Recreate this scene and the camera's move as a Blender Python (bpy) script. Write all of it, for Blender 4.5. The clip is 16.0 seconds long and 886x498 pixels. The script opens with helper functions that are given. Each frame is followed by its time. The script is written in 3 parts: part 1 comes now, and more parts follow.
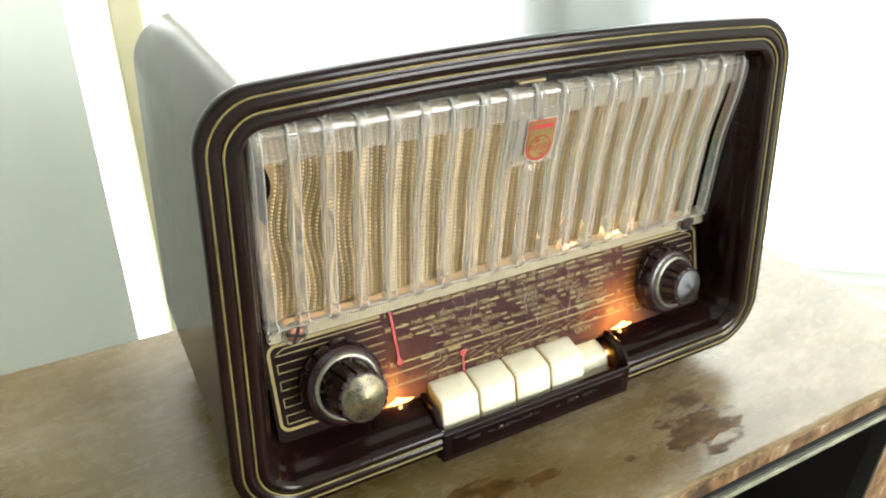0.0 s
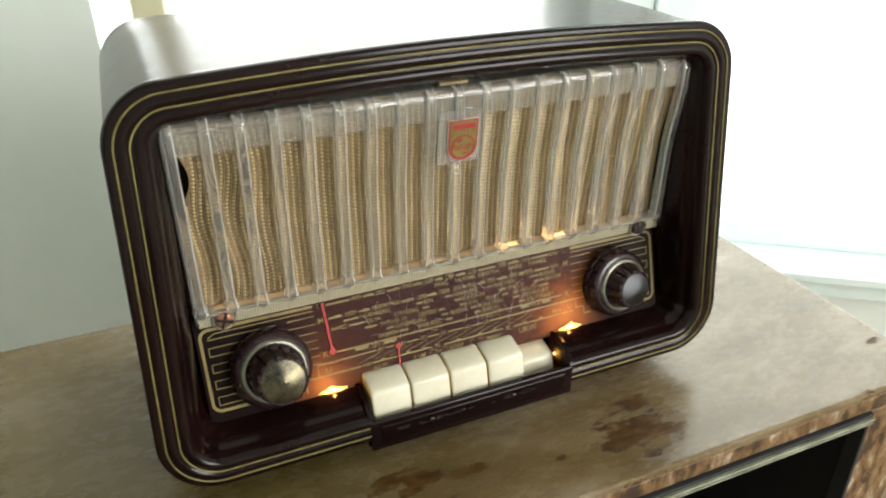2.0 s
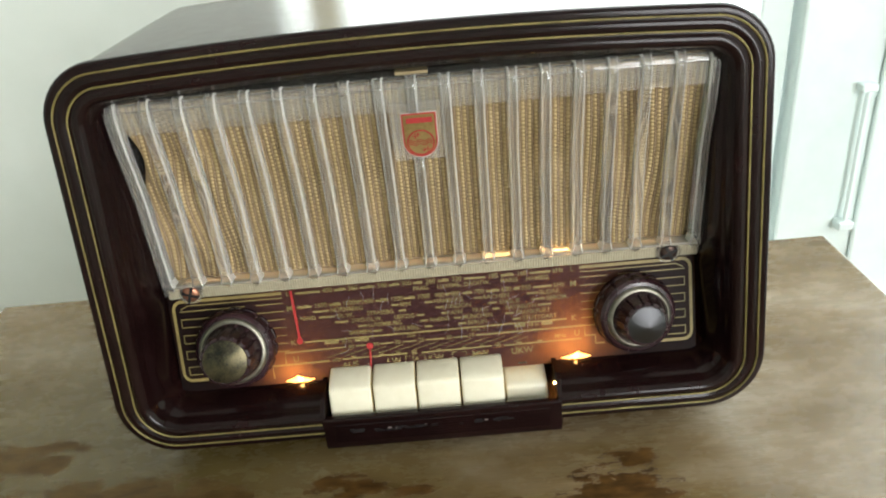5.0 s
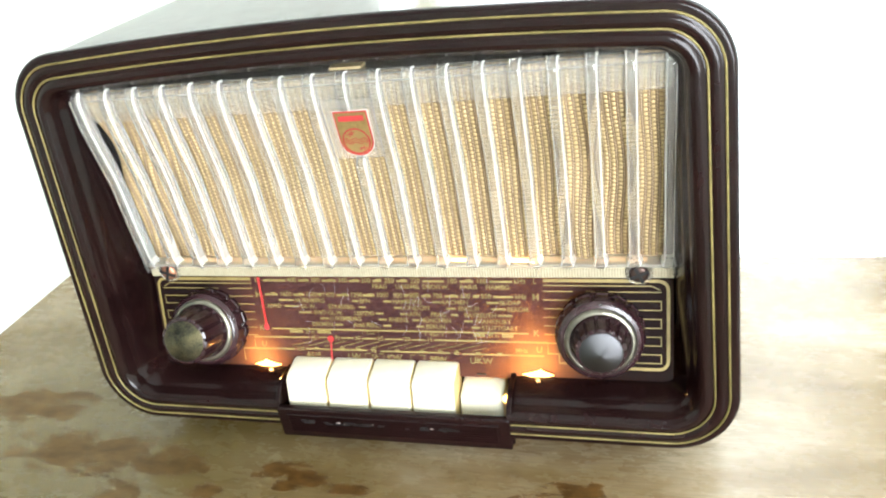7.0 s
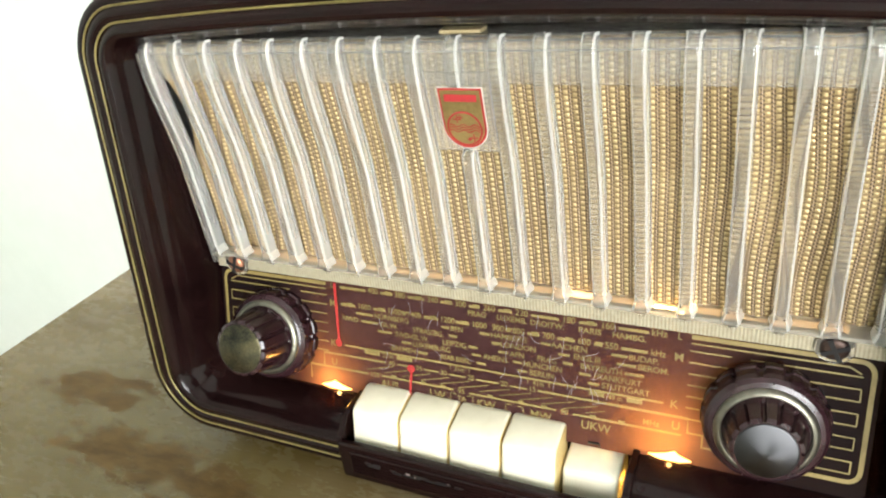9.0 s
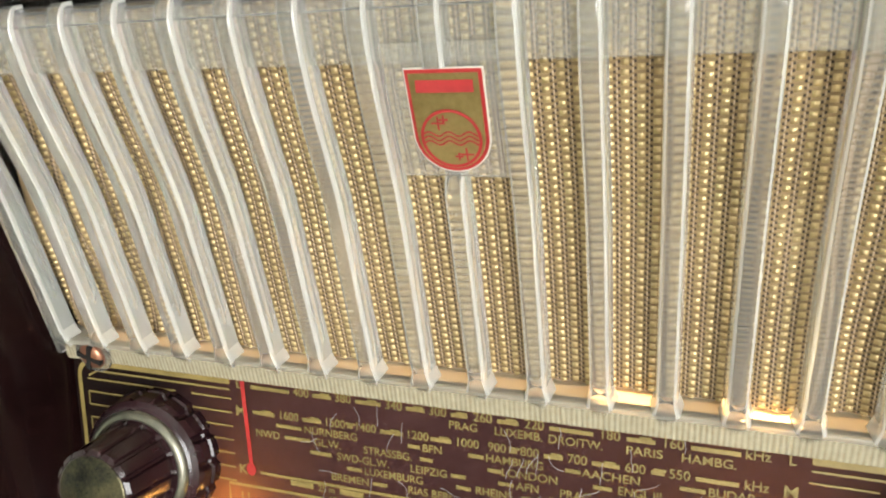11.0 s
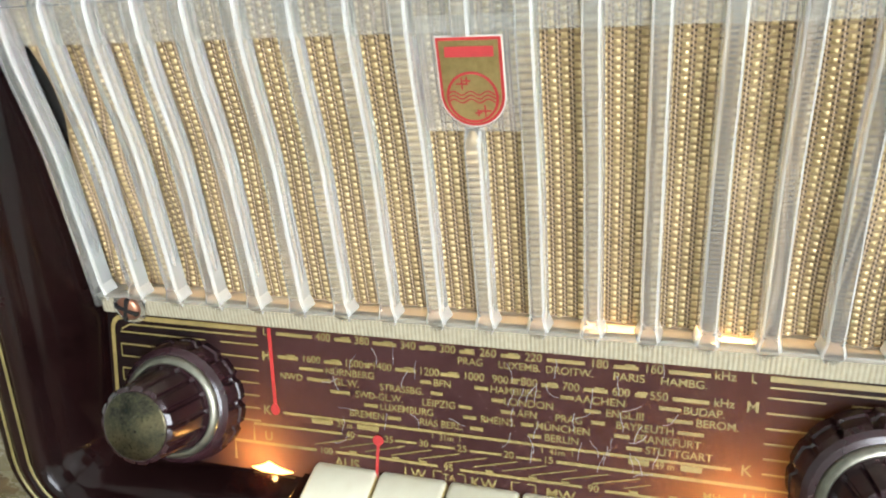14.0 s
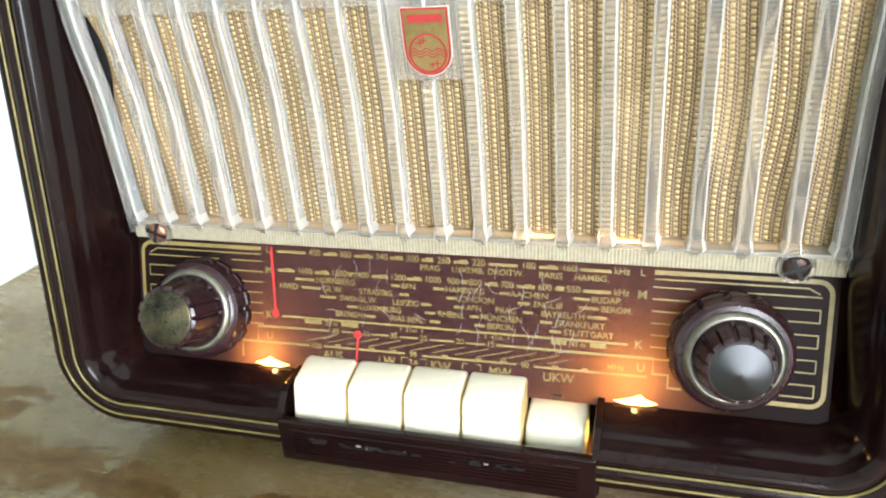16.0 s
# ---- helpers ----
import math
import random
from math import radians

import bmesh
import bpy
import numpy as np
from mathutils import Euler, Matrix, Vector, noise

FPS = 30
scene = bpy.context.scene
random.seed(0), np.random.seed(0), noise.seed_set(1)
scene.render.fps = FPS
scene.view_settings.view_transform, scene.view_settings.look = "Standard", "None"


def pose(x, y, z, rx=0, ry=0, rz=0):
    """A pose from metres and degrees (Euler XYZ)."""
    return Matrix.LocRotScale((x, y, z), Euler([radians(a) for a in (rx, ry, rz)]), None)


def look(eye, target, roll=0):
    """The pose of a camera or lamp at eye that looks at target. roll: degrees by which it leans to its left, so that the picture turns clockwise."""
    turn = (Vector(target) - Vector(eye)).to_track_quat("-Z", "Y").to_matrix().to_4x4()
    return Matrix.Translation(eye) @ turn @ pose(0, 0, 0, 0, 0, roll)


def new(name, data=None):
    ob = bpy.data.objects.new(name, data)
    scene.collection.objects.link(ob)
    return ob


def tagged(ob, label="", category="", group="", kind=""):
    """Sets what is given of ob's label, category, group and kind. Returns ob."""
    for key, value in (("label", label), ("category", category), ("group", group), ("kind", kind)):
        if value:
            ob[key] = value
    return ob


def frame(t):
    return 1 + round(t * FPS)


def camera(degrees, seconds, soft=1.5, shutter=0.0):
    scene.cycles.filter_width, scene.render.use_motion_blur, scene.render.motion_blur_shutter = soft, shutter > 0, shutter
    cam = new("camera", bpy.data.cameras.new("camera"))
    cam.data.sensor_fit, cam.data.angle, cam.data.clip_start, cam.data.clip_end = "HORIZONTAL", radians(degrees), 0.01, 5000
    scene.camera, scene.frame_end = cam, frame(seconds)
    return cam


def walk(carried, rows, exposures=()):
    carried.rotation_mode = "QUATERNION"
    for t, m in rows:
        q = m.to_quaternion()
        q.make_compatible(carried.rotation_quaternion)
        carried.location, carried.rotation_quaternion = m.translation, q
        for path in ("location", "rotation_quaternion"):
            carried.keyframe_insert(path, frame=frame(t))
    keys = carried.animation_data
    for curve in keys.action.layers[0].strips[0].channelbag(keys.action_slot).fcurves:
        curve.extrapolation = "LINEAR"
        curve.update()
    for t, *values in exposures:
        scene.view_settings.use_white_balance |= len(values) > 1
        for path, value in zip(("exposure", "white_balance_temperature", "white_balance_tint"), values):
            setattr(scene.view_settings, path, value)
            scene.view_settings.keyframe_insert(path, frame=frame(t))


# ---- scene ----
D = 0.105  # metres for one unit of the plan: the distance from the radio's middle to a dial screw
cam = camera(61.96, 16.0, soft=2.0)
# seconds, eye, target (plan units), roll
PATH = [
    (0, -1.6207, -2.2399, 2.3849, -0.7725, -0.7206, 1.3989, 1.11),
    (0.5, -1.5565, -2.2778, 2.3905, -0.7406, -0.7492, 1.3916, 0.91),
    (1, -1.4565, -2.4001, 2.4003, -0.6735, -0.8501, 1.408, 0.28),
    (1.5, -1.3247, -2.4893, 2.3869, -0.5768, -0.9188, 1.3999, 0.13),
    (2, -1.1445, -2.6117, 2.3817, -0.4636, -0.994, 1.423, -0.57),
    (2.5, -1.0119, -2.6794, 2.3762, -0.4008, -1.0266, 1.4303, -1.8),
    (3, -0.8159, -2.7274, 2.3542, -0.2727, -1.0439, 1.4212, -2.18),
    (3.5, -0.6139, -2.7659, 2.2933, -0.1422, -1.062, 1.3582, -3.17),
    (4, -0.3792, -2.8056, 2.2135, -0.0451, -1.0606, 1.295, -3.81),
    (4.2, -0.2986, -2.7827, 2.2042, -0.0269, -1.0234, 1.2925, -3.9),
    (6.3, 0.7232, -2.6021, 2.3187, 0.3641, -0.8896, 1.3501, -8.08),
    (6.5, 0.7735, -2.6475, 2.2399, 0.4161, -0.9019, 1.3316, -7.36),
    (7, 1.0278, -2.3689, 2.2312, 0.4951, -0.7084, 1.252, -9.26),
    (7.5, 1.0982, -2.2099, 2.1818, 0.461, -0.6048, 1.1731, -10.16),
    (8, 1.1257, -2.0811, 2.1386, 0.3993, -0.4982, 1.1554, -9.65),
    (8.2, 1.1002, -2.0419, 2.0877, 0.3396, -0.4677, 1.1164, -9.19),
    (8.5, 1.0057, -1.9428, 2.0713, 0.2033, -0.3667, 1.1373, -8.84),
    (9, 0.853, -1.8008, 1.99, 0.0177, -0.2495, 1.0436, -7.79),
    (9.2, 0.8263, -1.7281, 1.9397, 0.0311, -0.1526, 0.9987, -7.6),
    (11.3, 0.399, -1.1176, 1.6806, -0.2442, 0.5633, 0.8082, -6.24),
    (11.5, 0.3967, -1.1214, 1.6876, -0.2289, 0.57, 0.8229, -6.01),
    (12, 0.3701, -1.1128, 1.6986, -0.2401, 0.5869, 0.8393, -5.98),
    (12.5, 0.3777, -1.1501, 1.7031, -0.2325, 0.5515, 0.8473, -6.01),
    (13, 0.3715, -1.2003, 1.6867, -0.2403, 0.4978, 0.8253, -5.97),
    (13.5, 0.3479, -1.3028, 1.6933, -0.259, 0.403, 0.8437, -5.45),
    (13.7, 0.3772, -1.3869, 1.6591, -0.2250, 0.3385, 0.8463, -5.11),
    (14, 0.4041, -1.4259, 1.6587, -0.1746, 0.2917, 0.8132, -4.92),
    (14.5, 0.4084, -1.5443, 1.6229, -0.1475, 0.1834, 0.7826, -4.92),
    (15, 0.4437, -1.7402, 1.5861, -0.0758, 0.0159, 0.7822, -4.5),
    (15.5, 0.5472, -1.8532, 1.6319, 0.0265, -0.1135, 0.7939, -4.55),
    (16, 0.6281, -1.9515, 1.6387, 0.0814, -0.2109, 0.8194, -4.12),
]
EXPOSURES = [(0.0, 0.38, 6700, 10), (1.5, -0.12, 6800, 10), (2.5, -0.42, 6800, 10), (3.5, -0.66, 6800, 10), (4.2, -0.72, 6750, 10), (6.3, 0.96, 6350, 10), (7.0, 0.98, 6250, 10), (8.0, 0.68, 6400, 10), (9.2, 0.52, 6600, 10), (11.3, 0.22, 6750, 10), (12.0, 0.30, 6600, 10), (13.0, 0.46, 6350, 10), (14.0, 0.46, 6100, 10), (14.5, 0.24, 6050, 10), (15.0, 0.32, 6000, 10), (15.5, 0.62, 6000, 10), (16.0, 0.74, 6050, 10)]
walk(cam, [(t, look(Vector((x, y, z)) * D, Vector((a, b, c)) * D, roll)) for t, x, y, z, a, b, c, roll in PATH], EXPOSURES)

# ---- world and light ----
world = bpy.data.worlds.new("daylight")
scene.world = world
world.use_nodes = True
wn = world.node_tree
sky = wn.nodes.new("ShaderNodeTexSky")
sky.sky_type = "NISHITA"
sky.sun_disc = False
sky.sun_elevation, sky.sun_rotation = radians(50), radians(20)
wn.links.new(sky.outputs[0], wn.nodes["Background"].inputs[0])
wn.nodes["Background"].inputs[1].default_value = 0.12


def area(name, place, target, sx, sy, power, colour):
    lamp = bpy.data.lights.new(name, "AREA")
    lamp.shape, lamp.size, lamp.size_y, lamp.energy, lamp.color = "RECTANGLE", sx * D, sy * D, power, colour
    ob = new(name, lamp)
    ob.matrix_world = look(Vector(place) * D, Vector(target) * D)
    return ob


# daylight in the two window openings, then an added fill light
area("window_and_fill_light", (1.3, 4.75, 5.0), (1.0, -2.0, 2.0), 4.4, 14, 3.0, (0.97, 1.0, 1.0))
area("window_and_fill_light", (8.2, 3.0, 5.0), (1.5, -4.5, 3.0), 7.4, 14, 10.0, (0.86, 1.0, 1.0))
# unseen light added in the room, front right; no window stands there
area("window_and_fill_light", (8.0, -15.5, 5.0), (0.0, 0.0, 1.5), 7, 10, 40.0, (0.96, 0.98, 1.0))


def bulb_light(place, power, radius=0.03):
    lamp = bpy.data.lights.new("dial_lamp_light", "POINT")
    lamp.energy, lamp.color, lamp.shadow_soft_size = power, (1.0, 0.58, 0.17), radius * D
    ob = new("dial_lamp_light", lamp)
    ob.location = Vector(place) * D
    return ob


bulb_light((-0.64, 0.02, 0.295), 0.020, 0.02)
bulb_light((0.58, 0.05, 0.325), 0.032, 0.02)
bulb_light((0.479, -0.10, 0.175), 0.003, 0.006)
bulb_light((-0.60, -0.078, 0.292), 0.004, 0.008)
bulb_light((0.60, -0.078, 0.292), 0.003, 0.008)
# the same bulbs shining up into the grille's lower edge
for x, wide, power in ((0.0, 2.06, 0.0020), (-0.47, 0.10, 0.0010), (-0.33, 0.06, 0.0011), (0.30, 0.10, 0.0006), (0.56, 0.11, 0.0022)):
    area("dial_lamp_light", (x, 0.048, 0.748), (x, 0.030, 1.2), wide, 0.035, power, (1.0, 0.60, 0.24))


# ---- materials ----
def material(name, colour, rough=0.5, metal=0.0, coat=0.0):
    m = bpy.data.materials.new(name)
    m.use_nodes = True
    b = m.node_tree.nodes["Principled BSDF"]
    b.inputs["Base Color"].default_value = (*colour, 1)
    b.inputs["Roughness"].default_value = rough
    b.inputs["Metallic"].default_value = metal
    b.inputs["Coat Weight"].default_value = coat
    b.inputs["Coat Roughness"].default_value = 0.08
    return m


def node(m, kind, **sockets):
    n = m.node_tree.nodes.new(kind)
    for key, value in sockets.items():
        if key in n.inputs:
            n.inputs[key].default_value = value
    return n


def link(m, a, b):
    m.node_tree.links.new(a, b)


def coords(m, scale=(1, 1, 1)):
    tc, mp = node(m, "ShaderNodeTexCoord"), node(m, "ShaderNodeMapping")
    mp.inputs["Scale"].default_value = scale
    link(m, tc.outputs["Object"], mp.inputs["Vector"])
    return mp.outputs["Vector"]


def noise_tex(m, vec, scale, detail=4.0, rough=0.55):
    n = node(m, "ShaderNodeTexNoise", Scale=scale, Detail=detail, Roughness=rough)
    link(m, vec, n.inputs["Vector"])
    return n.outputs["Fac"]


def ramp(m, fac, stops):
    r = node(m, "ShaderNodeValToRGB")
    while len(r.color_ramp.elements) < len(stops):
        r.color_ramp.elements.new(0.5)
    for e, (at, c) in zip(r.color_ramp.elements, stops):
        e.position, e.color = at, (*c, 1)
    link(m, fac, r.inputs["Fac"])
    return r.outputs["Color"]


def math_node(m, op, a, b=None, clamp=False):
    n = node(m, "ShaderNodeMath")
    n.operation, n.use_clamp = op, clamp
    for i, v in enumerate((a, b)):
        if v is None:
            continue
        if isinstance(v, (int, float)):
            n.inputs[i].default_value = v
        else:
            link(m, v, n.inputs[i])
    return n.outputs[0]


def mix(m, fac, a, b):
    n = node(m, "ShaderNodeMix")
    n.data_type = "RGBA"
    for sock, v in ((n.inputs["Factor"], fac), (n.inputs[6], a), (n.inputs[7], b)):
        if isinstance(v, tuple):
            sock.default_value = (*v, 1)
        elif isinstance(v, (int, float)):
            sock.default_value = v
        else:
            link(m, v, sock)
    return n.outputs[2]


def bump(m, height, strength, distance):
    n = node(m, "ShaderNodeBump", Strength=strength, Distance=distance)
    link(m, height, n.inputs["Height"])
    link(m, n.outputs["Normal"], m.node_tree.nodes["Principled BSDF"].inputs["Normal"])


def varied(name, dark, light, rough, scale, rough_var=0.1, bump_amount=0.0, metal=0.0, coat=0.0):
    """A material whose colour and gloss wander at two scales."""
    m = material(name, light, rough, metal, coat)
    b = m.node_tree.nodes["Principled BSDF"]
    v = coords(m)
    big, fine = noise_tex(m, v, scale, 3), noise_tex(m, v, scale * 9, 5)
    both = math_node(m, "ADD", math_node(m, "MULTIPLY", big, 0.65), math_node(m, "MULTIPLY", fine, 0.35))
    link(m, ramp(m, both, [(0.35, dark), (0.65, light)]), b.inputs["Base Color"])
    link(m, math_node(m, "ADD", math_node(m, "MULTIPLY", fine, rough_var), rough - rough_var / 2), b.inputs["Roughness"])
    if bump_amount:
        bump(m, fine, 0.5, bump_amount)
    return m


BAKELITE = varied("brown_bakelite", (0.005, 0.0020, 0.0020), (0.012, 0.0042, 0.0041), 0.16, 22, 0.12)
KNOB = varied("plum_bakelite", (0.014, 0.005, 0.0065), (0.032, 0.012, 0.015), 0.25, 40, 0.12)
BAKELITE.node_tree.nodes["Principled BSDF"].inputs["Specular IOR Level"].default_value = 0.22
SHELL = varied("polished_bakelite", (0.016, 0.007, 0.005), (0.035, 0.014, 0.010), 0.24, 14, 0.12)
GOLD = varied("gold_inlay", (0.10, 0.08, 0.022), (0.24, 0.19, 0.065), 0.42, 60, 0.2, metal=0.3)
PRINT = varied("gold_print", (0.18, 0.127, 0.037), (0.295, 0.21, 0.067), 0.5, 80, 0.1)
YELLOW_SIDE = varied("yellow_ivory", (0.50, 0.36, 0.12), (0.66, 0.52, 0.24), 0.4, 60, 0.1)
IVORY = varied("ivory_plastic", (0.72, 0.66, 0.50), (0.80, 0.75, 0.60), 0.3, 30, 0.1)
DARK_SCREW = varied("blackened_screw", (0.03, 0.018, 0.014), (0.08, 0.05, 0.04), 0.4, 60, 0.2, metal=0.7)
COPPER = varied("copper_screw", (0.28, 0.12, 0.075), (0.50, 0.24, 0.15), 0.32, 60, 0.2, metal=0.8)
STEEL = varied("worn_chrome", (0.11, 0.10, 0.08), (0.25, 0.235, 0.19), 0.34, 40, 0.1, metal=0.9)
RED = varied("red_paint", (0.32, 0.016, 0.016), (0.46, 0.036, 0.03), 0.4, 80)
BADGE_RED = varied("badge_red", (0.28, 0.015, 0.018), (0.42, 0.03, 0.03), 0.35, 80)
# shade inside cabinet and radio put into the colour; also black marks
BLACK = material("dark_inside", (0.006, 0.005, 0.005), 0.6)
BRASS = varied("brass_badge", (0.22, 0.165, 0.06), (0.36, 0.28, 0.11), 0.34, 90, 0.15, metal=0.6)
SCRATCH = material("scratch_marks", (0.30, 0.25, 0.23), 0.5)
WALL = varied("pale_wall_paint", (0.80, 0.85, 0.79), (0.86, 0.90, 0.85), 0.7, 3, 0.1, 0.0006)
FRAME = varied("white_window_paint", (0.70, 0.81, 0.79), (0.80, 0.89, 0.87), 0.45, 5, 0.1, 0.0004)
CREAM = varied("cream_gloss_paint", (0.72, 0.66, 0.42), (0.80, 0.75, 0.52), 0.45, 8)
CEILING = varied("ceiling_paint", (0.7, 0.7, 0.68), (0.78, 0.78, 0.76), 0.8, 3)
FLOOR = varied("floor_boards", (0.20, 0.14, 0.085), (0.34, 0.25, 0.16), 0.45, 6)
TRIM = varied("dull_metal_trim", (0.16, 0.17, 0.12), (0.38, 0.38, 0.28), 0.4, 70, 0.2)
RUBBER = material("black_rubber", (0.02, 0.02, 0.02), 0.8)


def clear_plastic(name, colour, rough, clear, haze=0.05):
    """Aged clear plastic: mostly transparent, with a faint whitish haze that wanders."""
    m = material(name, colour, rough)
    b = m.node_tree.nodes["Principled BSDF"]
    b.inputs["IOR"].default_value = 1.47
    link(m, math_node(m, "ADD", math_node(m, "MULTIPLY", noise_tex(m, coords(m, (1, 1, 0.3)), 60, 3), haze * 2), clear - haze), b.inputs["Transmission Weight"])
    bump(m, noise_tex(m, coords(m, (1, 1, 0.04)), 120, 2), 0.05, 0.0003)
    return m


PLASTIC = clear_plastic("clear_plastic", (1.0, 0.98, 0.94), 0.03, 0.93)
RIB = clear_plastic("rib_plastic", (0.99, 0.975, 0.94), 0.11, 0.925)
# milkier than the ribs: the bright line on their arrises as colour
GLINT = clear_plastic("edge_glint_plastic", (0.99, 0.975, 0.93), 0.06, 0.62)
BAND = clear_plastic("hazy_plastic", (0.98, 0.96, 0.91), 0.03, 0.90)
PANEL = clear_plastic("badge_panel_plastic", (0.97, 0.94, 0.88), 0.05, 0.86)
MILK = clear_plastic("cream_plastic", (0.93, 0.87, 0.76), 0.30, 0.80)
# rib flanks: trapped light painted as whiteness, plus stressed moulded plastic's faint rainbow
SIDE = clear_plastic("flank_sheen_plastic", (0.97, 0.98, 1.0), 0.07, 0.74, 0.14)
SIDE.node_tree.nodes["Principled BSDF"].inputs["Thin Film IOR"].default_value = 1.75
link(SIDE, math_node(SIDE, "ADD", math_node(SIDE, "MULTIPLY", noise_tex(SIDE, coords(SIDE, (1, 1, 0.5)), 28, 2), 500.0), 180.0), SIDE.node_tree.nodes["Principled BSDF"].inputs["Thin Film Thickness"])


def stippled_plastic():
    """The strip under the ribs, pressed with fine upright flutes."""
    m = material("fluted_plastic", (0.86, 0.78, 0.62), 0.2)
    b = m.node_tree.nodes["Principled BSDF"]
    b.inputs["Transmission Weight"].default_value = 0.5
    sep = node(m, "ShaderNodeSeparateXYZ")
    link(m, coords(m), sep.inputs[0])
    flute = math_node(m, "SINE", math_node(m, "MULTIPLY", sep.outputs["X"], 2 * math.pi / (0.0105 * D)))
    worn = math_node(m, "ADD", math_node(m, "MULTIPLY", flute, 0.28), math_node(m, "MULTIPLY", noise_tex(m, coords(m), 600, 3), 1.0))
    link(m, ramp(m, worn, [(0.0, (0.50, 0.43, 0.29)), (0.95, (0.74, 0.67, 0.50))]), b.inputs["Base Color"])
    bump(m, flute, 0.25, 0.0003)
    return m


STIPPLE = stippled_plastic()


CLOTH = varied("gold_weave", (0.215, 0.148, 0.073), (0.33, 0.232, 0.12), 0.45, 45, 0.15, 0.0002, metal=0.25)
GAP = material("weave_gap", (0.045, 0.031, 0.020), 0.8)
CORD = varied("tan_cord", (0.38, 0.27, 0.185), (0.54, 0.41, 0.29), 0.45, 80, 0.1, metal=0.2)
BEAD = varied("gold_thread", (0.40, 0.295, 0.14), (0.58, 0.445, 0.24), 0.38, 60, 0.12, metal=0.65)


def dial_material():
    m = material("plum_dial_glass", (0.08, 0.04, 0.04), 0.3, 0.0, 0.0)
    b = m.node_tree.nodes["Principled BSDF"]
    v = coords(m)
    # the scale fades to near-black towards its ends
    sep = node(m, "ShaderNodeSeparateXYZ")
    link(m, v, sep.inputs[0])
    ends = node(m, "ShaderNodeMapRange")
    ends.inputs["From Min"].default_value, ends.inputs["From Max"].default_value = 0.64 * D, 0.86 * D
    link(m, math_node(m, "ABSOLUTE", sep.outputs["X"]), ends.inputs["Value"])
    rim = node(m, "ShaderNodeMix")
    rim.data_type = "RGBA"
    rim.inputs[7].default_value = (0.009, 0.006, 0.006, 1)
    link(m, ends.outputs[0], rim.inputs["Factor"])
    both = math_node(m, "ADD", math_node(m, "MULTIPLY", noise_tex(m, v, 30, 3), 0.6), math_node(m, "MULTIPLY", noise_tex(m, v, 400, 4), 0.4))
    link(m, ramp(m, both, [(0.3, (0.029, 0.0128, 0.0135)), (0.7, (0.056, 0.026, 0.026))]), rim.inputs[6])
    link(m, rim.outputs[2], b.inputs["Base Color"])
    b.inputs["Specular IOR Level"].default_value = 0.04
    glass, out = node(m, "ShaderNodeBsdfTranslucent"), m.node_tree.nodes["Material Output"]
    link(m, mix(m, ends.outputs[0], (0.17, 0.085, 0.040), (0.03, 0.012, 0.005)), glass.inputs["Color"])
    both_sides = node(m, "ShaderNodeAddShader")
    link(m, b.outputs[0], both_sides.inputs[0])
    link(m, glass.outputs[0], both_sides.inputs[1])
    link(m, both_sides.outputs[0], out.inputs["Surface"])
    return m


DIAL = dial_material()


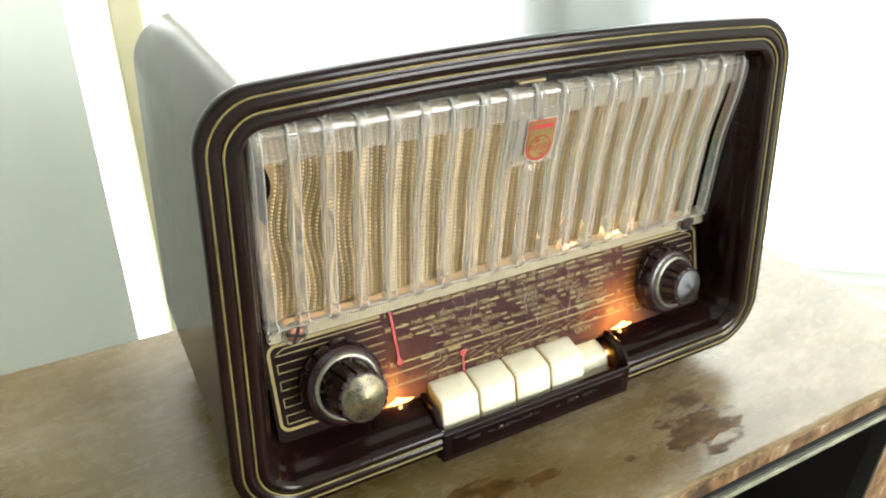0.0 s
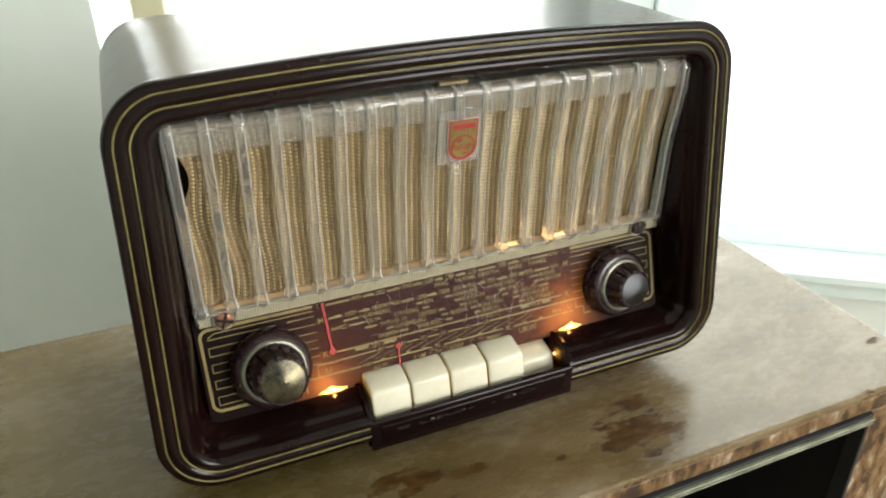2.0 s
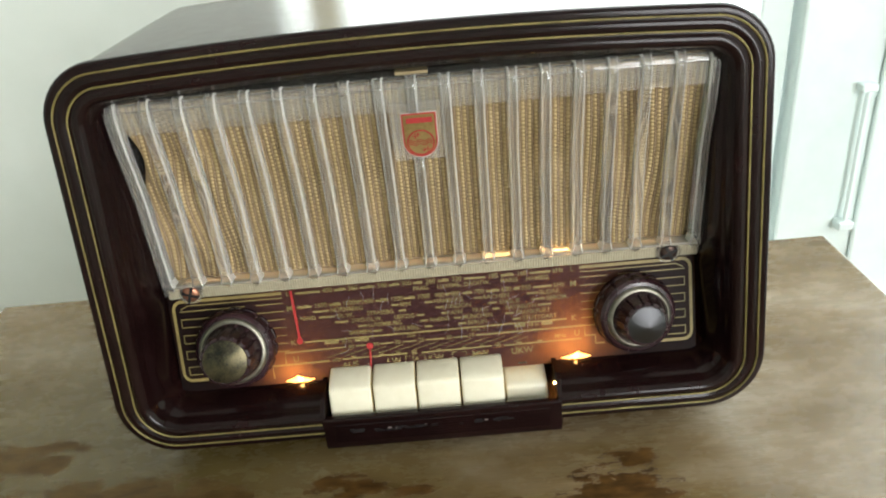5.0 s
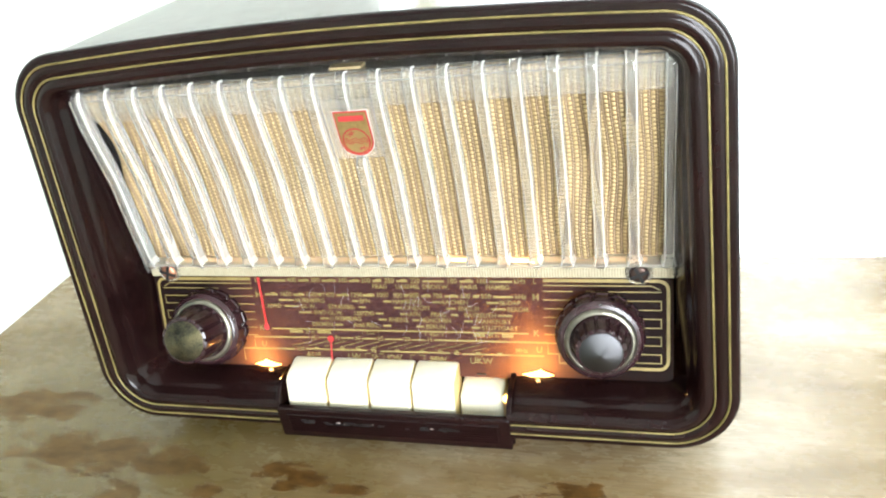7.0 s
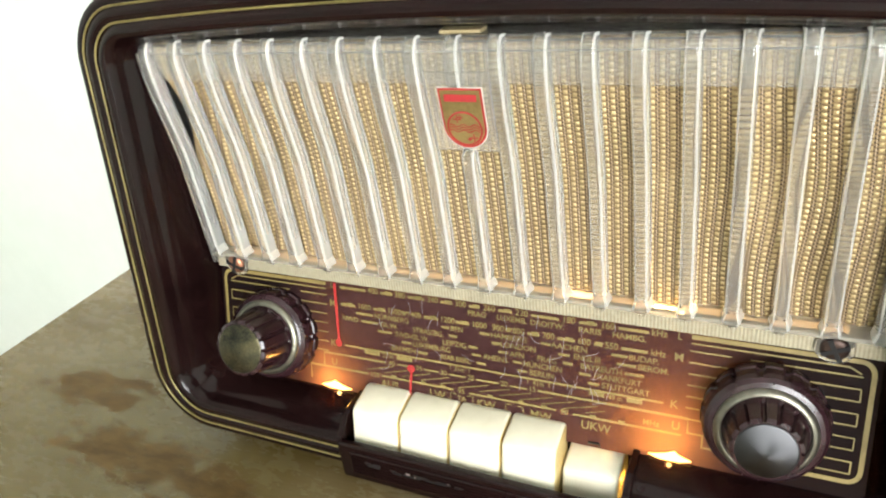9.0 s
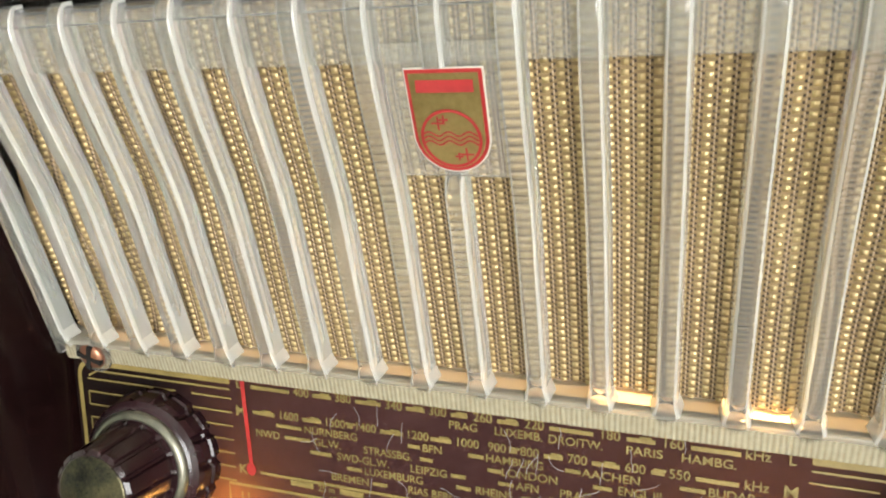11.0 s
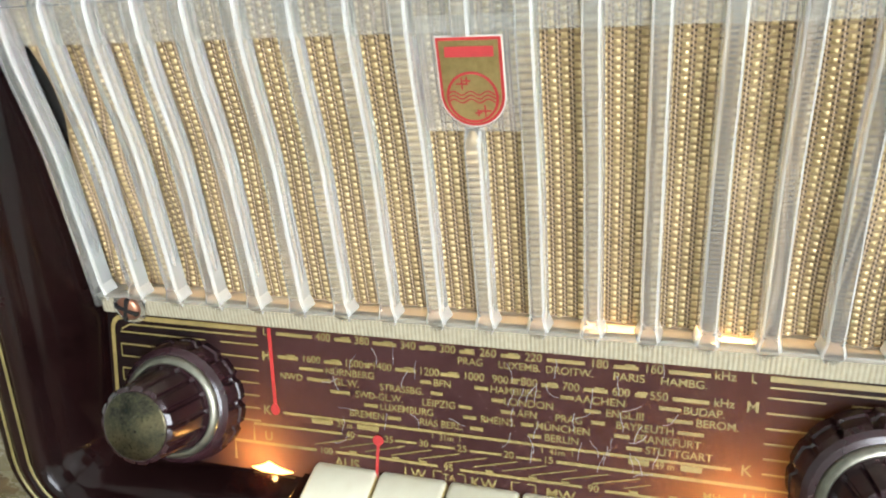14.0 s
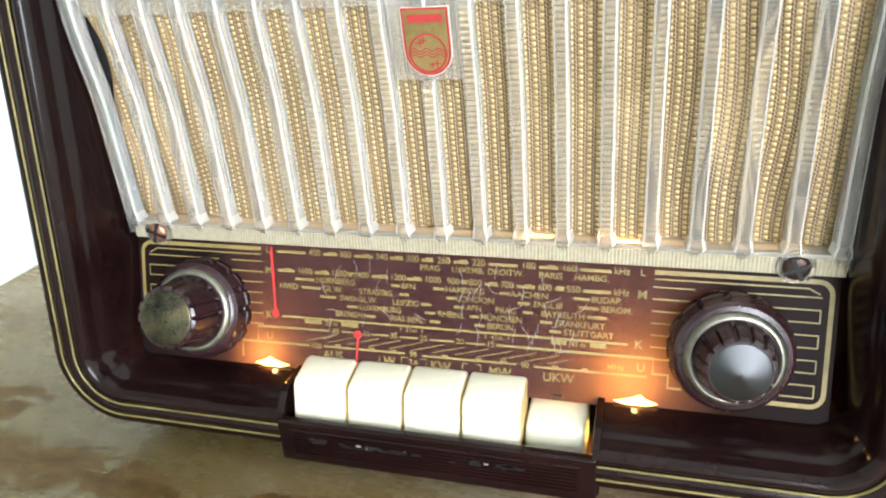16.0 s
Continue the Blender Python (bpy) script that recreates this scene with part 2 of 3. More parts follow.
def table_material():
    m = material("worn_veneer", (0.4, 0.3, 0.2), 0.4)
    b = m.node_tree.nodes["Principled BSDF"]
    tc = node(m, "ShaderNodeTexCoord")
    raw = tc.outputs["Object"]
    mp = node(m, "ShaderNodeMapping")
    mp.inputs["Scale"].default_value = (1 / D, 2.2 / D, 2.2 / D)
    link(m, raw, mp.inputs["Vector"])
    grain_v = mp.outputs["Vector"]
    mp2 = node(m, "ShaderNodeMapping")
    mp2.inputs["Scale"].default_value = (0.6 / D, 7 / D, 7 / D)
    link(m, raw, mp2.inputs["Vector"])
    streak = noise_tex(m, mp2.outputs["Vector"], 3.0, 6)
    fibre = noise_tex(m, mp2.outputs["Vector"], 14.0, 4)
    cloud = noise_tex(m, grain_v, 1.1, 5)
    ragged = noise_tex(m, grain_v, 6.5, 8, 0.72)
    base = ramp(m, cloud, [(0.32, (0.080, 0.046, 0.013)), (0.45, (0.145, 0.096, 0.037)), (0.55, (0.215, 0.155, 0.085)), (0.68, (0.315, 0.255, 0.175))])
    base = mix(m, math_node(m, "MULTIPLY", ramp(m, streak, [(0.4, (0, 0, 0)), (0.62, (1, 1, 1))]), 0.5), base, (0.165, 0.108, 0.052))
    base = mix(m, math_node(m, "MULTIPLY", ramp(m, fibre, [(0.45, (0, 0, 0)), (0.6, (1, 1, 1))]), 0.3), base, (0.085, 0.054, 0.019))
    chips = noise_tex(m, grain_v, 16.0, 3)
    base = mix(m, ramp(m, chips, [(0.66, (0, 0, 0)), (0.74, (0.35, 0.35, 0.35))]), base, (0.085, 0.046, 0.014))
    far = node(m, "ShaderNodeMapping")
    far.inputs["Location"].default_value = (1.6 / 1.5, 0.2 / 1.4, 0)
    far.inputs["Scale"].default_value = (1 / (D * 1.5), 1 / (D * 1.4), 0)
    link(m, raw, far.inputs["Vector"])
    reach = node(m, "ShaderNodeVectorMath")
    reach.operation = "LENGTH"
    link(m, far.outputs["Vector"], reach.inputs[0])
    left_shade = math_node(m, "SUBTRACT", math_node(m, "ADD", 1.0, math_node(m, "MULTIPLY", cloud, 0.6)), reach.outputs["Value"], True)
    base = mix(m, math_node(m, "MULTIPLY", left_shade, 0.85), base, (0.100, 0.074, 0.023))  # radio's shade on the left, put into the veneer's colour
    total = None
    spots = [(0.69, -0.57, 0.23, 0.14), (0.76, -0.42, 0.14, 0.07), (-0.40, -0.44, 0.17, 0.075), (-0.15, -0.49, 0.10, 0.035), (0.27, -0.575, 0.025, 0.018), (-1.45, -0.40, 0.50, 0.13), (-1.02, -0.42, 0.22, 0.09),
             (-1.15, -0.62, 0.10, 0.10), (-0.76, -0.55, 0.10, 0.045), (-1.95, -0.12, 0.35, 0.12), (2.27, -0.50, 0.06, 0.03)]
    for sx, sy, wx, wy in spots:
        mm = node(m, "ShaderNodeMapping")
        mm.inputs["Location"].default_value = (-sx / wx, -sy / wy, 0)
        mm.inputs["Scale"].default_value = (1 / (D * wx), 1 / (D * wy), 0)
        link(m, raw, mm.inputs["Vector"])
        ln = node(m, "ShaderNodeVectorMath")
        ln.operation = "LENGTH"
        link(m, mm.outputs["Vector"], ln.inputs[0])
        one = math_node(m, "SUBTRACT", 1.25, ln.outputs["Value"], True)
        total = one if total is None else math_node(m, "MAXIMUM", total, one)
    along = node(m, "ShaderNodeSeparateXYZ")
    link(m, raw, along.inputs[0])
    front = math_node(m, "MULTIPLY", math_node(m, "ADD", along.outputs["Y"], 0.52 * D), -0.45 / D, True)
    total = math_node(m, "ADD", total, front)
    worn = math_node(m, "ADD", math_node(m, "MULTIPLY", total, 0.52), math_node(m, "SUBTRACT", math_node(m, "MULTIPLY", ragged, 2.6), 0.78))
    worn = math_node(m, "MULTIPLY", worn, math_node(m, "MULTIPLY", total, 7.0, True))
    mask = node(m, "ShaderNodeMapRange")
    mask.inputs["From Min"].default_value, mask.inputs["From Max"].default_value = 0.73, 0.76
    link(m, worn, mask.inputs["Value"])
    patch = ramp(m, noise_tex(m, grain_v, 9, 4), [(0.35, (0.040, 0.017, 0.0035)), (0.65, (0.105, 0.051, 0.012))])
    golden = ramp(m, noise_tex(m, grain_v, 9, 4), [(0.35, (0.068, 0.037, 0.010)), (0.65, (0.122, 0.074, 0.025))])
    side = node(m, "ShaderNodeMapRange")  # fresher wear towards the left end
    side.inputs["From Min"].default_value, side.inputs["From Max"].default_value = -0.4 * D, -1.0 * D
    link(m, along.outputs["X"], side.inputs["Value"])
    patch = mix(m, side.outputs[0], patch, golden)
    link(m, mix(m, mask.outputs[0], base, patch), b.inputs["Base Color"])
    link(m, math_node(m, "ADD", math_node(m, "MULTIPLY", ragged, 0.3), math_node(m, "ADD", math_node(m, "MULTIPLY", mask.outputs[0], 0.2), 0.12)), b.inputs["Roughness"])
    link(m, math_node(m, "SUBTRACT", 0.46, math_node(m, "MULTIPLY", mask.outputs[0], 0.30)), b.inputs["Specular IOR Level"])
    bump(m, math_node(m, "SUBTRACT", math_node(m, "MULTIPLY", streak, 0.3), mask.outputs[0]), 0.35, 0.0003)
    return m


TABLE = table_material()


def edge_material():
    m = material("worn_brown_edge", (0.2, 0.1, 0.05), 0.45)
    flakes = noise_tex(m, coords(m, (1, 1, 0.45)), 130, 7, 0.68)
    link(m, ramp(m, flakes, [(0.40, (0.030, 0.014, 0.006)), (0.48, (0.15, 0.075, 0.026)), (0.56, (0.21, 0.125, 0.055)), (0.64, (0.40, 0.34, 0.26))]), m.node_tree.nodes["Principled BSDF"].inputs["Base Color"])
    bump(m, flakes, 0.5, 0.0005)
    return m


EDGE = edge_material()


def glow(name, colour, strength):
    m = material(name, colour, 0.5)
    b = m.node_tree.nodes["Principled BSDF"]
    b.inputs["Emission Color"].default_value = (*colour, 1)
    b.inputs["Emission Strength"].default_value = strength
    return m


OUTSIDE = glow("bright_daylight", (0.96, 1.0, 0.99), 2.2)
BULB = glow("bulb_glow_patch", (1.0, 0.50, 0.13), 4.0)

# ---- building helpers (plan units, scaled to metres as meshes are linked) ----
WORLD_OF = {}


def thing(name, place, label, category, group="", kind=""):
    ob = new(name)
    ob.location = Vector(place) * D
    ob.empty_display_size = 0.02
    WORLD_OF[ob] = Matrix.Translation(ob.location)
    return tagged(ob, label, category, group, kind)


def part(name, bm, mat, parent=None, label="", smooth=False, mesh=None, place=None):
    """Links a bmesh (in plan units) as one mesh object under a thing or a part."""
    if mesh is None:
        bmesh.ops.scale(bm, vec=(D, D, D), verts=bm.verts)
        mesh = bpy.data.meshes.new(name)
        bm.to_mesh(mesh)
        bm.free()
        mesh.materials.append(mat)
        if smooth:
            mesh.polygons.foreach_set("use_smooth", [True] * len(mesh.polygons))
    ob = new(name, mesh)
    if place is not None:
        ob.location = Vector(place) * D
    WORLD_OF[ob] = Matrix.Translation(ob.location)
    if parent:
        ob.parent = parent
        ob.matrix_parent_inverse = WORLD_OF[parent].inverted()
    return tagged(ob, label)


def bevelled(bm, width, segments=2, angle=0.5):
    edges = [e for e in bm.edges if len(e.link_faces) == 2 and e.calc_face_angle(0) > angle]
    bmesh.ops.bevel(bm, geom=edges, offset=width, segments=segments, affect="EDGES", profile=0.5)
    return bm


def box(x0, x1, y0, y1, z0, z1, bevel=0.0, segments=2):
    bm = bmesh.new()
    bmesh.ops.create_cube(bm, size=1)
    for v in bm.verts:
        v.co = (x0 + (v.co.x + 0.5) * (x1 - x0), y0 + (v.co.y + 0.5) * (y1 - y0), z0 + (v.co.z + 0.5) * (z1 - z0))
    return bevelled(bm, bevel, segments) if bevel else bm


def loft(rings, closed=True, cap_start=False, cap_end=False, skip=None):
    """Quads between rings of equal length. skip(centre) leaves a face out."""
    bm = bmesh.new()
    rows = [[bm.verts.new(p) for p in ring] for ring in rings]
    n = len(rows[0])
    for a, b in zip(rows, rows[1:]):
        for i in range(n if closed else n - 1):
            j = (i + 1) % n
            quad = (a[i], a[j], b[j], b[i])
            if skip and skip(sum((v.co for v in quad), Vector()) / 4):
                continue
            bm.faces.new(quad)
    if cap_start:
        bm.faces.new(rows[0][::-1])
    if cap_end:
        bm.faces.new(rows[-1])
    loose = [v for v in bm.verts if not v.link_faces]
    bmesh.ops.delete(bm, geom=loose, context="VERTS")
    bmesh.ops.recalc_face_normals(bm, faces=bm.faces)
    return bm


def prism(points, x0, x1, bevel=0.0):
    """A (y, z) polygon drawn out along x."""
    bm = loft([[(x, y, z) for y, z in points] for x in (x0, x1)], cap_start=True, cap_end=True)
    return bevelled(bm, bevel) if bevel else bm


def turned(profile, n=40, flutes=0, depth=0.0, span=(0, 0)):
    """A lathe form about z; profile rows (radius, height). Stations span[0]..span[1] are fluted."""
    rings = []
    for k, (r, h) in enumerate(profile):
        ring = []
        for i in range(n):
            a = 2 * math.pi * i / n
            rr = r
            if flutes and span[0] <= k <= span[1]:
                s = (a * flutes / (2 * math.pi)) % 1
                rr = r - (depth if s < 0.22 else 0)
            ring.append((rr * math.cos(a), rr * math.sin(a), h))
        rings.append(ring)
    return loft(rings, cap_start=True, cap_end=True)


def moved(bm, m):
    bmesh.ops.transform(bm, matrix=m, verts=bm.verts)
    return bm


# ---- the room ----
def structure(name, bm, mat, label, category, smooth=False):
    return tagged(part(name, bm, mat, None, label, smooth), label, category, "", "structure")


structure("floor", box(-24, 14, -30, 8, -6.4, -6.0), FLOOR, "dark wooden boards of the room floor", "floor")
structure("ceiling", box(-24, 14, -30, 8, 18, 18.4), CEILING, "plain white painted room ceiling", "ceiling")
structure("wall_left", box(-24.4, -24, -30, 8, -6, 18), WALL, "pale green-white painted side wall", "wall")
structure("wall_front", box(-24, 14, -20.4, -20, -6, 18), WALL, "pale painted wall opposite the windows", "wall")
structure("wall_right", box(11.6, 12.0, -30, 0.3, -6, 18), WALL, "pale painted wall beside the bay window", "wall")
structure("wall_back", box(-24, -1.36, 4.4, 4.9, -6, 18), WALL, "pale green-white painted wall behind the cabinet", "wall")
structure("wall_below_window", box(-1.36, 4.4, 4.4, 4.9, -6, -2.6), WALL, "painted wall under the window", "wall")
structure("wall_above_window", box(-1.36, 4.9, 4.4, 4.9, 12, 18), WALL, "painted wall above the window", "wall")


def window(name, width, m, label):
    """A window in its own plane: width along x, glass at y = 0."""
    w = thing(name, (0, 0, 0), label, "window", "", "structure")
    top = 12.0
    part("window_sill", moved(box(-0.1, width + 0.1, -0.75, 0.1, -2.62, -2.50, 0.02), m), FRAME, w)
    part("window_sill", moved(box(-0.05, width + 0.05, -0.5, 0.1, -2.95, -2.66, 0.02), m), FRAME, w)
    for x in (0.0, width - 0.3):
        part("window_frame", moved(box(x, x + 0.3, 0, 0.25, -2.5, top, 0.02), m), FRAME, w)
    for z in (-2.5, top - 0.3):
        part("window_frame", moved(box(0.3, width - 0.3, 0, 0.25, z, z + 0.3, 0.02), m), FRAME, w)
    return w


BACK = pose(-1.05, 4.55, 0)
window("window_1", 4.6, BACK, "white painted window full of glaring daylight")
structure("trim", box(-1.04, -0.78, 4.40, 4.53, -2.4, 12, 0.02), CREAM, "yellowish cream painted window jamb strip", "trim")
BAY = pose(5.05, 4.95, 0, 0, 0, -36)
window("window_2", 8.0, BAY, "white painted bay window full of glaring daylight")
structure("wall_below_bay", moved(box(0, 8.2, 0.0, 0.4, -6, -2.97), BAY), WALL, "painted wall under the bay window", "wall")
structure("wall_above_bay", moved(box(0, 8.2, 0.0, 0.4, 12, 18), BAY), WALL, "painted wall above the bay window", "wall")
structure("wall_corner_post", box(3.6, 5.0, 4.4, 4.9, -6, 18, 0.03), FRAME, "white painted post between two windows", "wall")
structure("trim", box(4.42, 5.02, 4.34, 4.397, -6, 18, 0.028), FRAME, "flat white painted moulding on the window post", "trim")
structure("backdrop", box(-9, 22, 13, 13.1, -9, 24), OUTSIDE, "white glare of daylight outside the windows", "backdrop")
structure("backdrop", moved(box(-2, 22, 6, 6.1, -9, 24), BAY), OUTSIDE, "white glare of daylight outside the bay", "backdrop")

# ---- the cabinet that the radio stands on ----
table = thing("side_cabinet", (-0.17, 0.25, -6.0), "old low wooden cabinet with worn peeling veneer top", "cabinet")
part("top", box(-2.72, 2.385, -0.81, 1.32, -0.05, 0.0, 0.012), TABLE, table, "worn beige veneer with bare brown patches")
part("edge_band", box(-2.70, 2.375, -0.80, 1.31, -0.15, -0.052, 0.01), EDGE, table, "scuffed brown edge band")
part("side_panel", box(-2.68, -2.25, -0.79, 1.30, -6.0, -0.152, 0.02), EDGE, table)
part("side_panel", box(1.96, 2.365, -0.79, 1.30, -6.0, -0.152, 0.02), EDGE, table)
# back, shelf and sheets are black to paint the opening's shade
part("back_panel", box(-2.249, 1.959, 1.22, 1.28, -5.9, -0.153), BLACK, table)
part("bottom_panel", box(-2.249, 1.959, -0.75, 1.21, -6.0, -5.8), EDGE, table)
part("shelf", box(-2.249, 1.959, -0.60, 1.21, -3.0, -2.9), BLACK, table, "inside shelf, coloured black for the shade")
part("shade_lining", box(-2.249, 1.959, -0.70, 1.21, -0.24, -0.20), BLACK, table, "added black sheet for the shade inside")
for z0, z1, y, mat in ((-0.176, -0.155, -0.818, RUBBER), (-0.190, -0.178, -0.832, TRIM), (-0.203, -0.192, -0.822, RUBBER), (-0.213, -0.205, -0.828, TRIM)):
    part("bead_moulding", box(-2.25, 1.97, y, -0.70, z0, z1, 0.006), mat, table, "thin dull moulding along the opening")
part("bead_moulding", box(1.935, 1.957, -0.82, -0.70, -5.8, -0.238, 0.006), RUBBER, table, "dark upright moulding of the opening")

# black side sheets added to keep the opening as dark as shade
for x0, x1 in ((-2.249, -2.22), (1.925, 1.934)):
    part("shade_lining", box(x0, x1, -0.74, 1.20, -5.8, -0.242), BLACK, table, "added black sheet for the shade inside")

# ---- the radio ----
radio = thing("table_radio", (0, 0.45, 0), "vintage brown bakelite table radio with lit dial and clear ribbed grille", "radio")

BASE, ARCH = 0.11, 0.05


def rim_y(z):
    return -0.274 + 0.088 * z


def outline(d, r, n_arc=10):
    """The front's outline, d inside its outer edge: an upright trapezoid with round corners and an arched top."""
    zb, zt = BASE + d * 0.85, 1.715 - d
    wb, wt = 1.346 - d, 1.290 - d
    pts = []
    for x in np.r_[np.linspace(-(wb - r), -0.495, 9), np.linspace(-0.40, 0.40, 8), np.linspace(0.495, wb - r, 9)]:
        pts.append((x, zb))

    def arc(cx, cz, a0):
        for i in range(1, n_arc):
            a = radians(a0 + 90 * i / n_arc)
            pts.append((cx + r * math.cos(a), cz + r * math.sin(a)))

    def straight(p, q, n):
        for i in range(n + 1):
            pts.append((p[0] + (q[0] - p[0]) * i / n, p[1] + (q[1] - p[1]) * i / n))

    arc(wb - r, zb + r, -90)
    lower, r = r, max(r - 0.03, 0.03)
    straight((wb, zb + lower), (wt, zt - r), 12)
    arc(wt - r, zt - r, 0)
    straight((wt - r, zt), (-(wt - r), zt), 28)
    arc(-(wt - r), zt - r, 90)
    straight((-wt, zt - r), (-wb, zb + lower), 12)
    r = lower
    arc(-(wb - r), zb + r, 180)
    out = []
    for x, z in pts:
        up = max(0.0, (z - 0.9) / (zt - 0.9))
        out.append((x, z + ARCH * up * (1 - (x / 1.3) ** 2)))
    return out


def corner(d):
    return max(0.235 - 0.85 * d, 0.035)


def ring(d, y):
    return [(x, rim_y(z) + y, z) for x, z in outline(d, corner(d))]


def in_notch(c):
    return abs(c.x) < 0.494 and c.z < 0.5


RIM = [(0.006, 0.06), (0.0, 0.045), (0.0, 0.015), (0.006, 0.004), (0.016, 0.0), (0.030, 0.003), (0.042, 0.003), (0.050, -0.002), (0.062, -0.005), (0.074, -0.002),
       (0.080, 0.004), (0.092, 0.004), (0.099, 0.0), (0.110, -0.006), (0.122, -0.006), (0.134, 0.002), (0.144, 0.018), (0.151, 0.042), (0.154, 0.056), (0.161, 0.062),
       (0.176, 0.11), (0.190, 0.17), (0.198, 0.20), (0.2, 0.34), (0.2, 0.5)]
part("bezel", loft([ring(d, y) for d, y in RIM], skip=in_notch), BAKELITE, radio, "dark brown bakelite front rim", True)
for d in (0.032, 0.082):
    strip = [ring(d, 0.001), ring(d + 0.002, -0.003), ring(d + 0.006, -0.003), ring(d + 0.008, 0.001)]
    part("gold_line", loft(strip, skip=in_notch), GOLD, radio, "thin gold inlaid line", True)


SHELL_ROWS = [(0.012, -0.12), (0.012, 0.3), (0.012, 0.7), (0.014, 1.05), (0.025, 1.11), (0.05, 1.14), (0.09, 1.15)]
rows = [[(x, (rim_y(z) + 0.05 if k == 0 else y), z) for x, z in outline(d, max(0.235 - 0.6 * d, 0.1))] for k, (d, y) in enumerate(SHELL_ROWS)]
part("cabinet_shell", loft(rows, cap_end=True), SHELL, radio, "glossy bakelite shell with rounded shoulders", True)
part("back_wall", box(-1.12, 1.12, 0.36, 0.40, 0.2, 1.56), BLACK, radio, "dark board inside")
for x in (-1.05, 1.05):
    for y in (0.02, 0.95):
        part("foot", moved(turned([(0.09, 0.0), (0.10, 0.01), (0.09, 0.12)], 20), pose(x, y, 0)), RUBBER, radio)

# --- button tray ---
tray = part("button_tray", box(-0.500, 0.508, -0.268, -0.236, 0.055, 0.212, 0.008, 2), BAKELITE, radio, "brown bakelite trough for the keys")
part("tray_floor", box(-0.495, 0.503, -0.235, -0.05, 0.06, 0.10), BLACK, tray)
part("tray_face", box(-0.455, 0.463, -0.274, -0.266, 0.085, 0.185, 0.004), BAKELITE, tray, "raised grooved face of the trough")
for i in range(7):
    part("groove_ridge", box(-0.445, 0.453, -0.2775, -0.2738, 0.094 + i * 0.0125, 0.1 + i * 0.0125), BAKELITE, tray)
for side in (-1, 1):
    x = 0.499 * side + 0.004
    pts = [(-0.24, 0.06), (-0.262, 0.20), (-0.255, 0.226), (-0.225, 0.25), (-0.20, 0.274), (-0.17, 0.286), (-0.05, 0.286), (-0.05, 0.06)]
    part("end_wall", prism(pts, x - 0.011, x + 0.011, 0.004), BAKELITE, tray)
rng = random.Random(4)
for i in range(34):
    x = -0.40 + 0.70 * rng.random()
    if abs(x - 0.02) < 0.05:
        continue
    w, z = (0.010 + 0.045 * rng.random()) * (0.3 if i % 9 == 4 else 1), 0.142 + 0.014 * rng.random()
    part("worn_mark", box(x, x + w, -0.2795, -0.2768, z, z + 0.004 + 0.006 * rng.random()), SCRATCH if i % 9 == 4 else BLACK, tray, "scuffed remains of embossed mark")


def key(x, pressed):
    pts = [(-0.050, 0.10), (-0.045, 0.322), (-0.075, 0.330), (-0.165, 0.312), (-0.188, 0.300), (-0.224, 0.14), (-0.226, 0.10)]
    if pressed:
        pts = [(y + 0.035, z - 0.085) for y, z in pts]
    bm = prism(pts, x - 0.0905, x + 0.0905)
    return bevelled(bm, 0.013, 3, 0.8)


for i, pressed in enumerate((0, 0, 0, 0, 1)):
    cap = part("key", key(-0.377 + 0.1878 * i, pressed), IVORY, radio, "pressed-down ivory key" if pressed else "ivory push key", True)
    cap.data.materials.append(YELLOW_SIDE)
    # side faces are yellower than the rest of the key
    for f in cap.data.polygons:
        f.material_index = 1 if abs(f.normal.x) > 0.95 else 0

# --- dial ---
LEAN = math.atan(0.29)


def dial_y(z):
    return -0.149 + 0.29 * z


def on_dial(x, z, out=0.0):
    """A place on the leaning dial, out towards the front."""
    return Vector((x, dial_y(z) - out * math.cos(LEAN), z + out * math.sin(LEAN)))


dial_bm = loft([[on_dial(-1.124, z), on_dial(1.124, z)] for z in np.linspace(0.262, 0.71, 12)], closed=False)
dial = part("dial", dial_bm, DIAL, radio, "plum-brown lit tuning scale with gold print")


def flat(points, out=0.003, thick=0.0015):
    """A thin printed or raised shape on the dial from its (x, z) outline."""
    rows = [[on_dial(x, z, o) for x, z in points] for o in (out - thick, out)]
    return loft(rows, cap_start=True, cap_end=True)


def dash(x0, x1, z, h=0.008, out=0.003, name="scale_bar", mat=None):
    return part(name, flat([(x0, z - h / 2), (x1, z - h / 2), (x1, z + h / 2), (x0, z + h / 2)], out), mat or PRINT, dial)


def stroke(points, w, name="print_line", mat=None, out=0.003, parent=None):
    """A line of even width through (x, z) points on the dial."""
    left, right = [], []
    for i, (x, z) in enumerate(points):
        a, b = points[max(i - 1, 0)], points[min(i + 1, len(points) - 1)]
        dx, dz = b[0] - a[0], b[1] - a[1]
        ln = math.hypot(dx, dz) or 1
        nx, nz = -dz / ln * w / 2, dx / ln * w / 2
        left.append((x + nx, z + nz))
        right.append((x - nx, z - nz))
    rows = [[on_dial(*l, out), on_dial(*r, out)] for l, r in zip(left, right)]
    return part(name, loft(rows, closed=False), mat or PRINT, parent or dial)


def lettering(text, x, z, size, squeeze=1.0, mat=None, align="CENTER"):
    cu = bpy.data.curves.new("lettering", "FONT")
    cu.body, cu.size, cu.align_x, cu.align_y = text, size, align, "CENTER"
    cu.offset = size * 0.012
    tmp = new("lettering", cu)
    mesh = bpy.data.meshes.new_from_object(tmp.evaluated_get(bpy.context.evaluated_depsgraph_get()))
    bpy.data.objects.remove(tmp)
    bm = bmesh.new()
    bm.from_mesh(mesh)
    for v in bm.verts:
        v.co = on_dial(x + v.co.x * squeeze, z + v.co.y * math.cos(LEAN), 0.003)
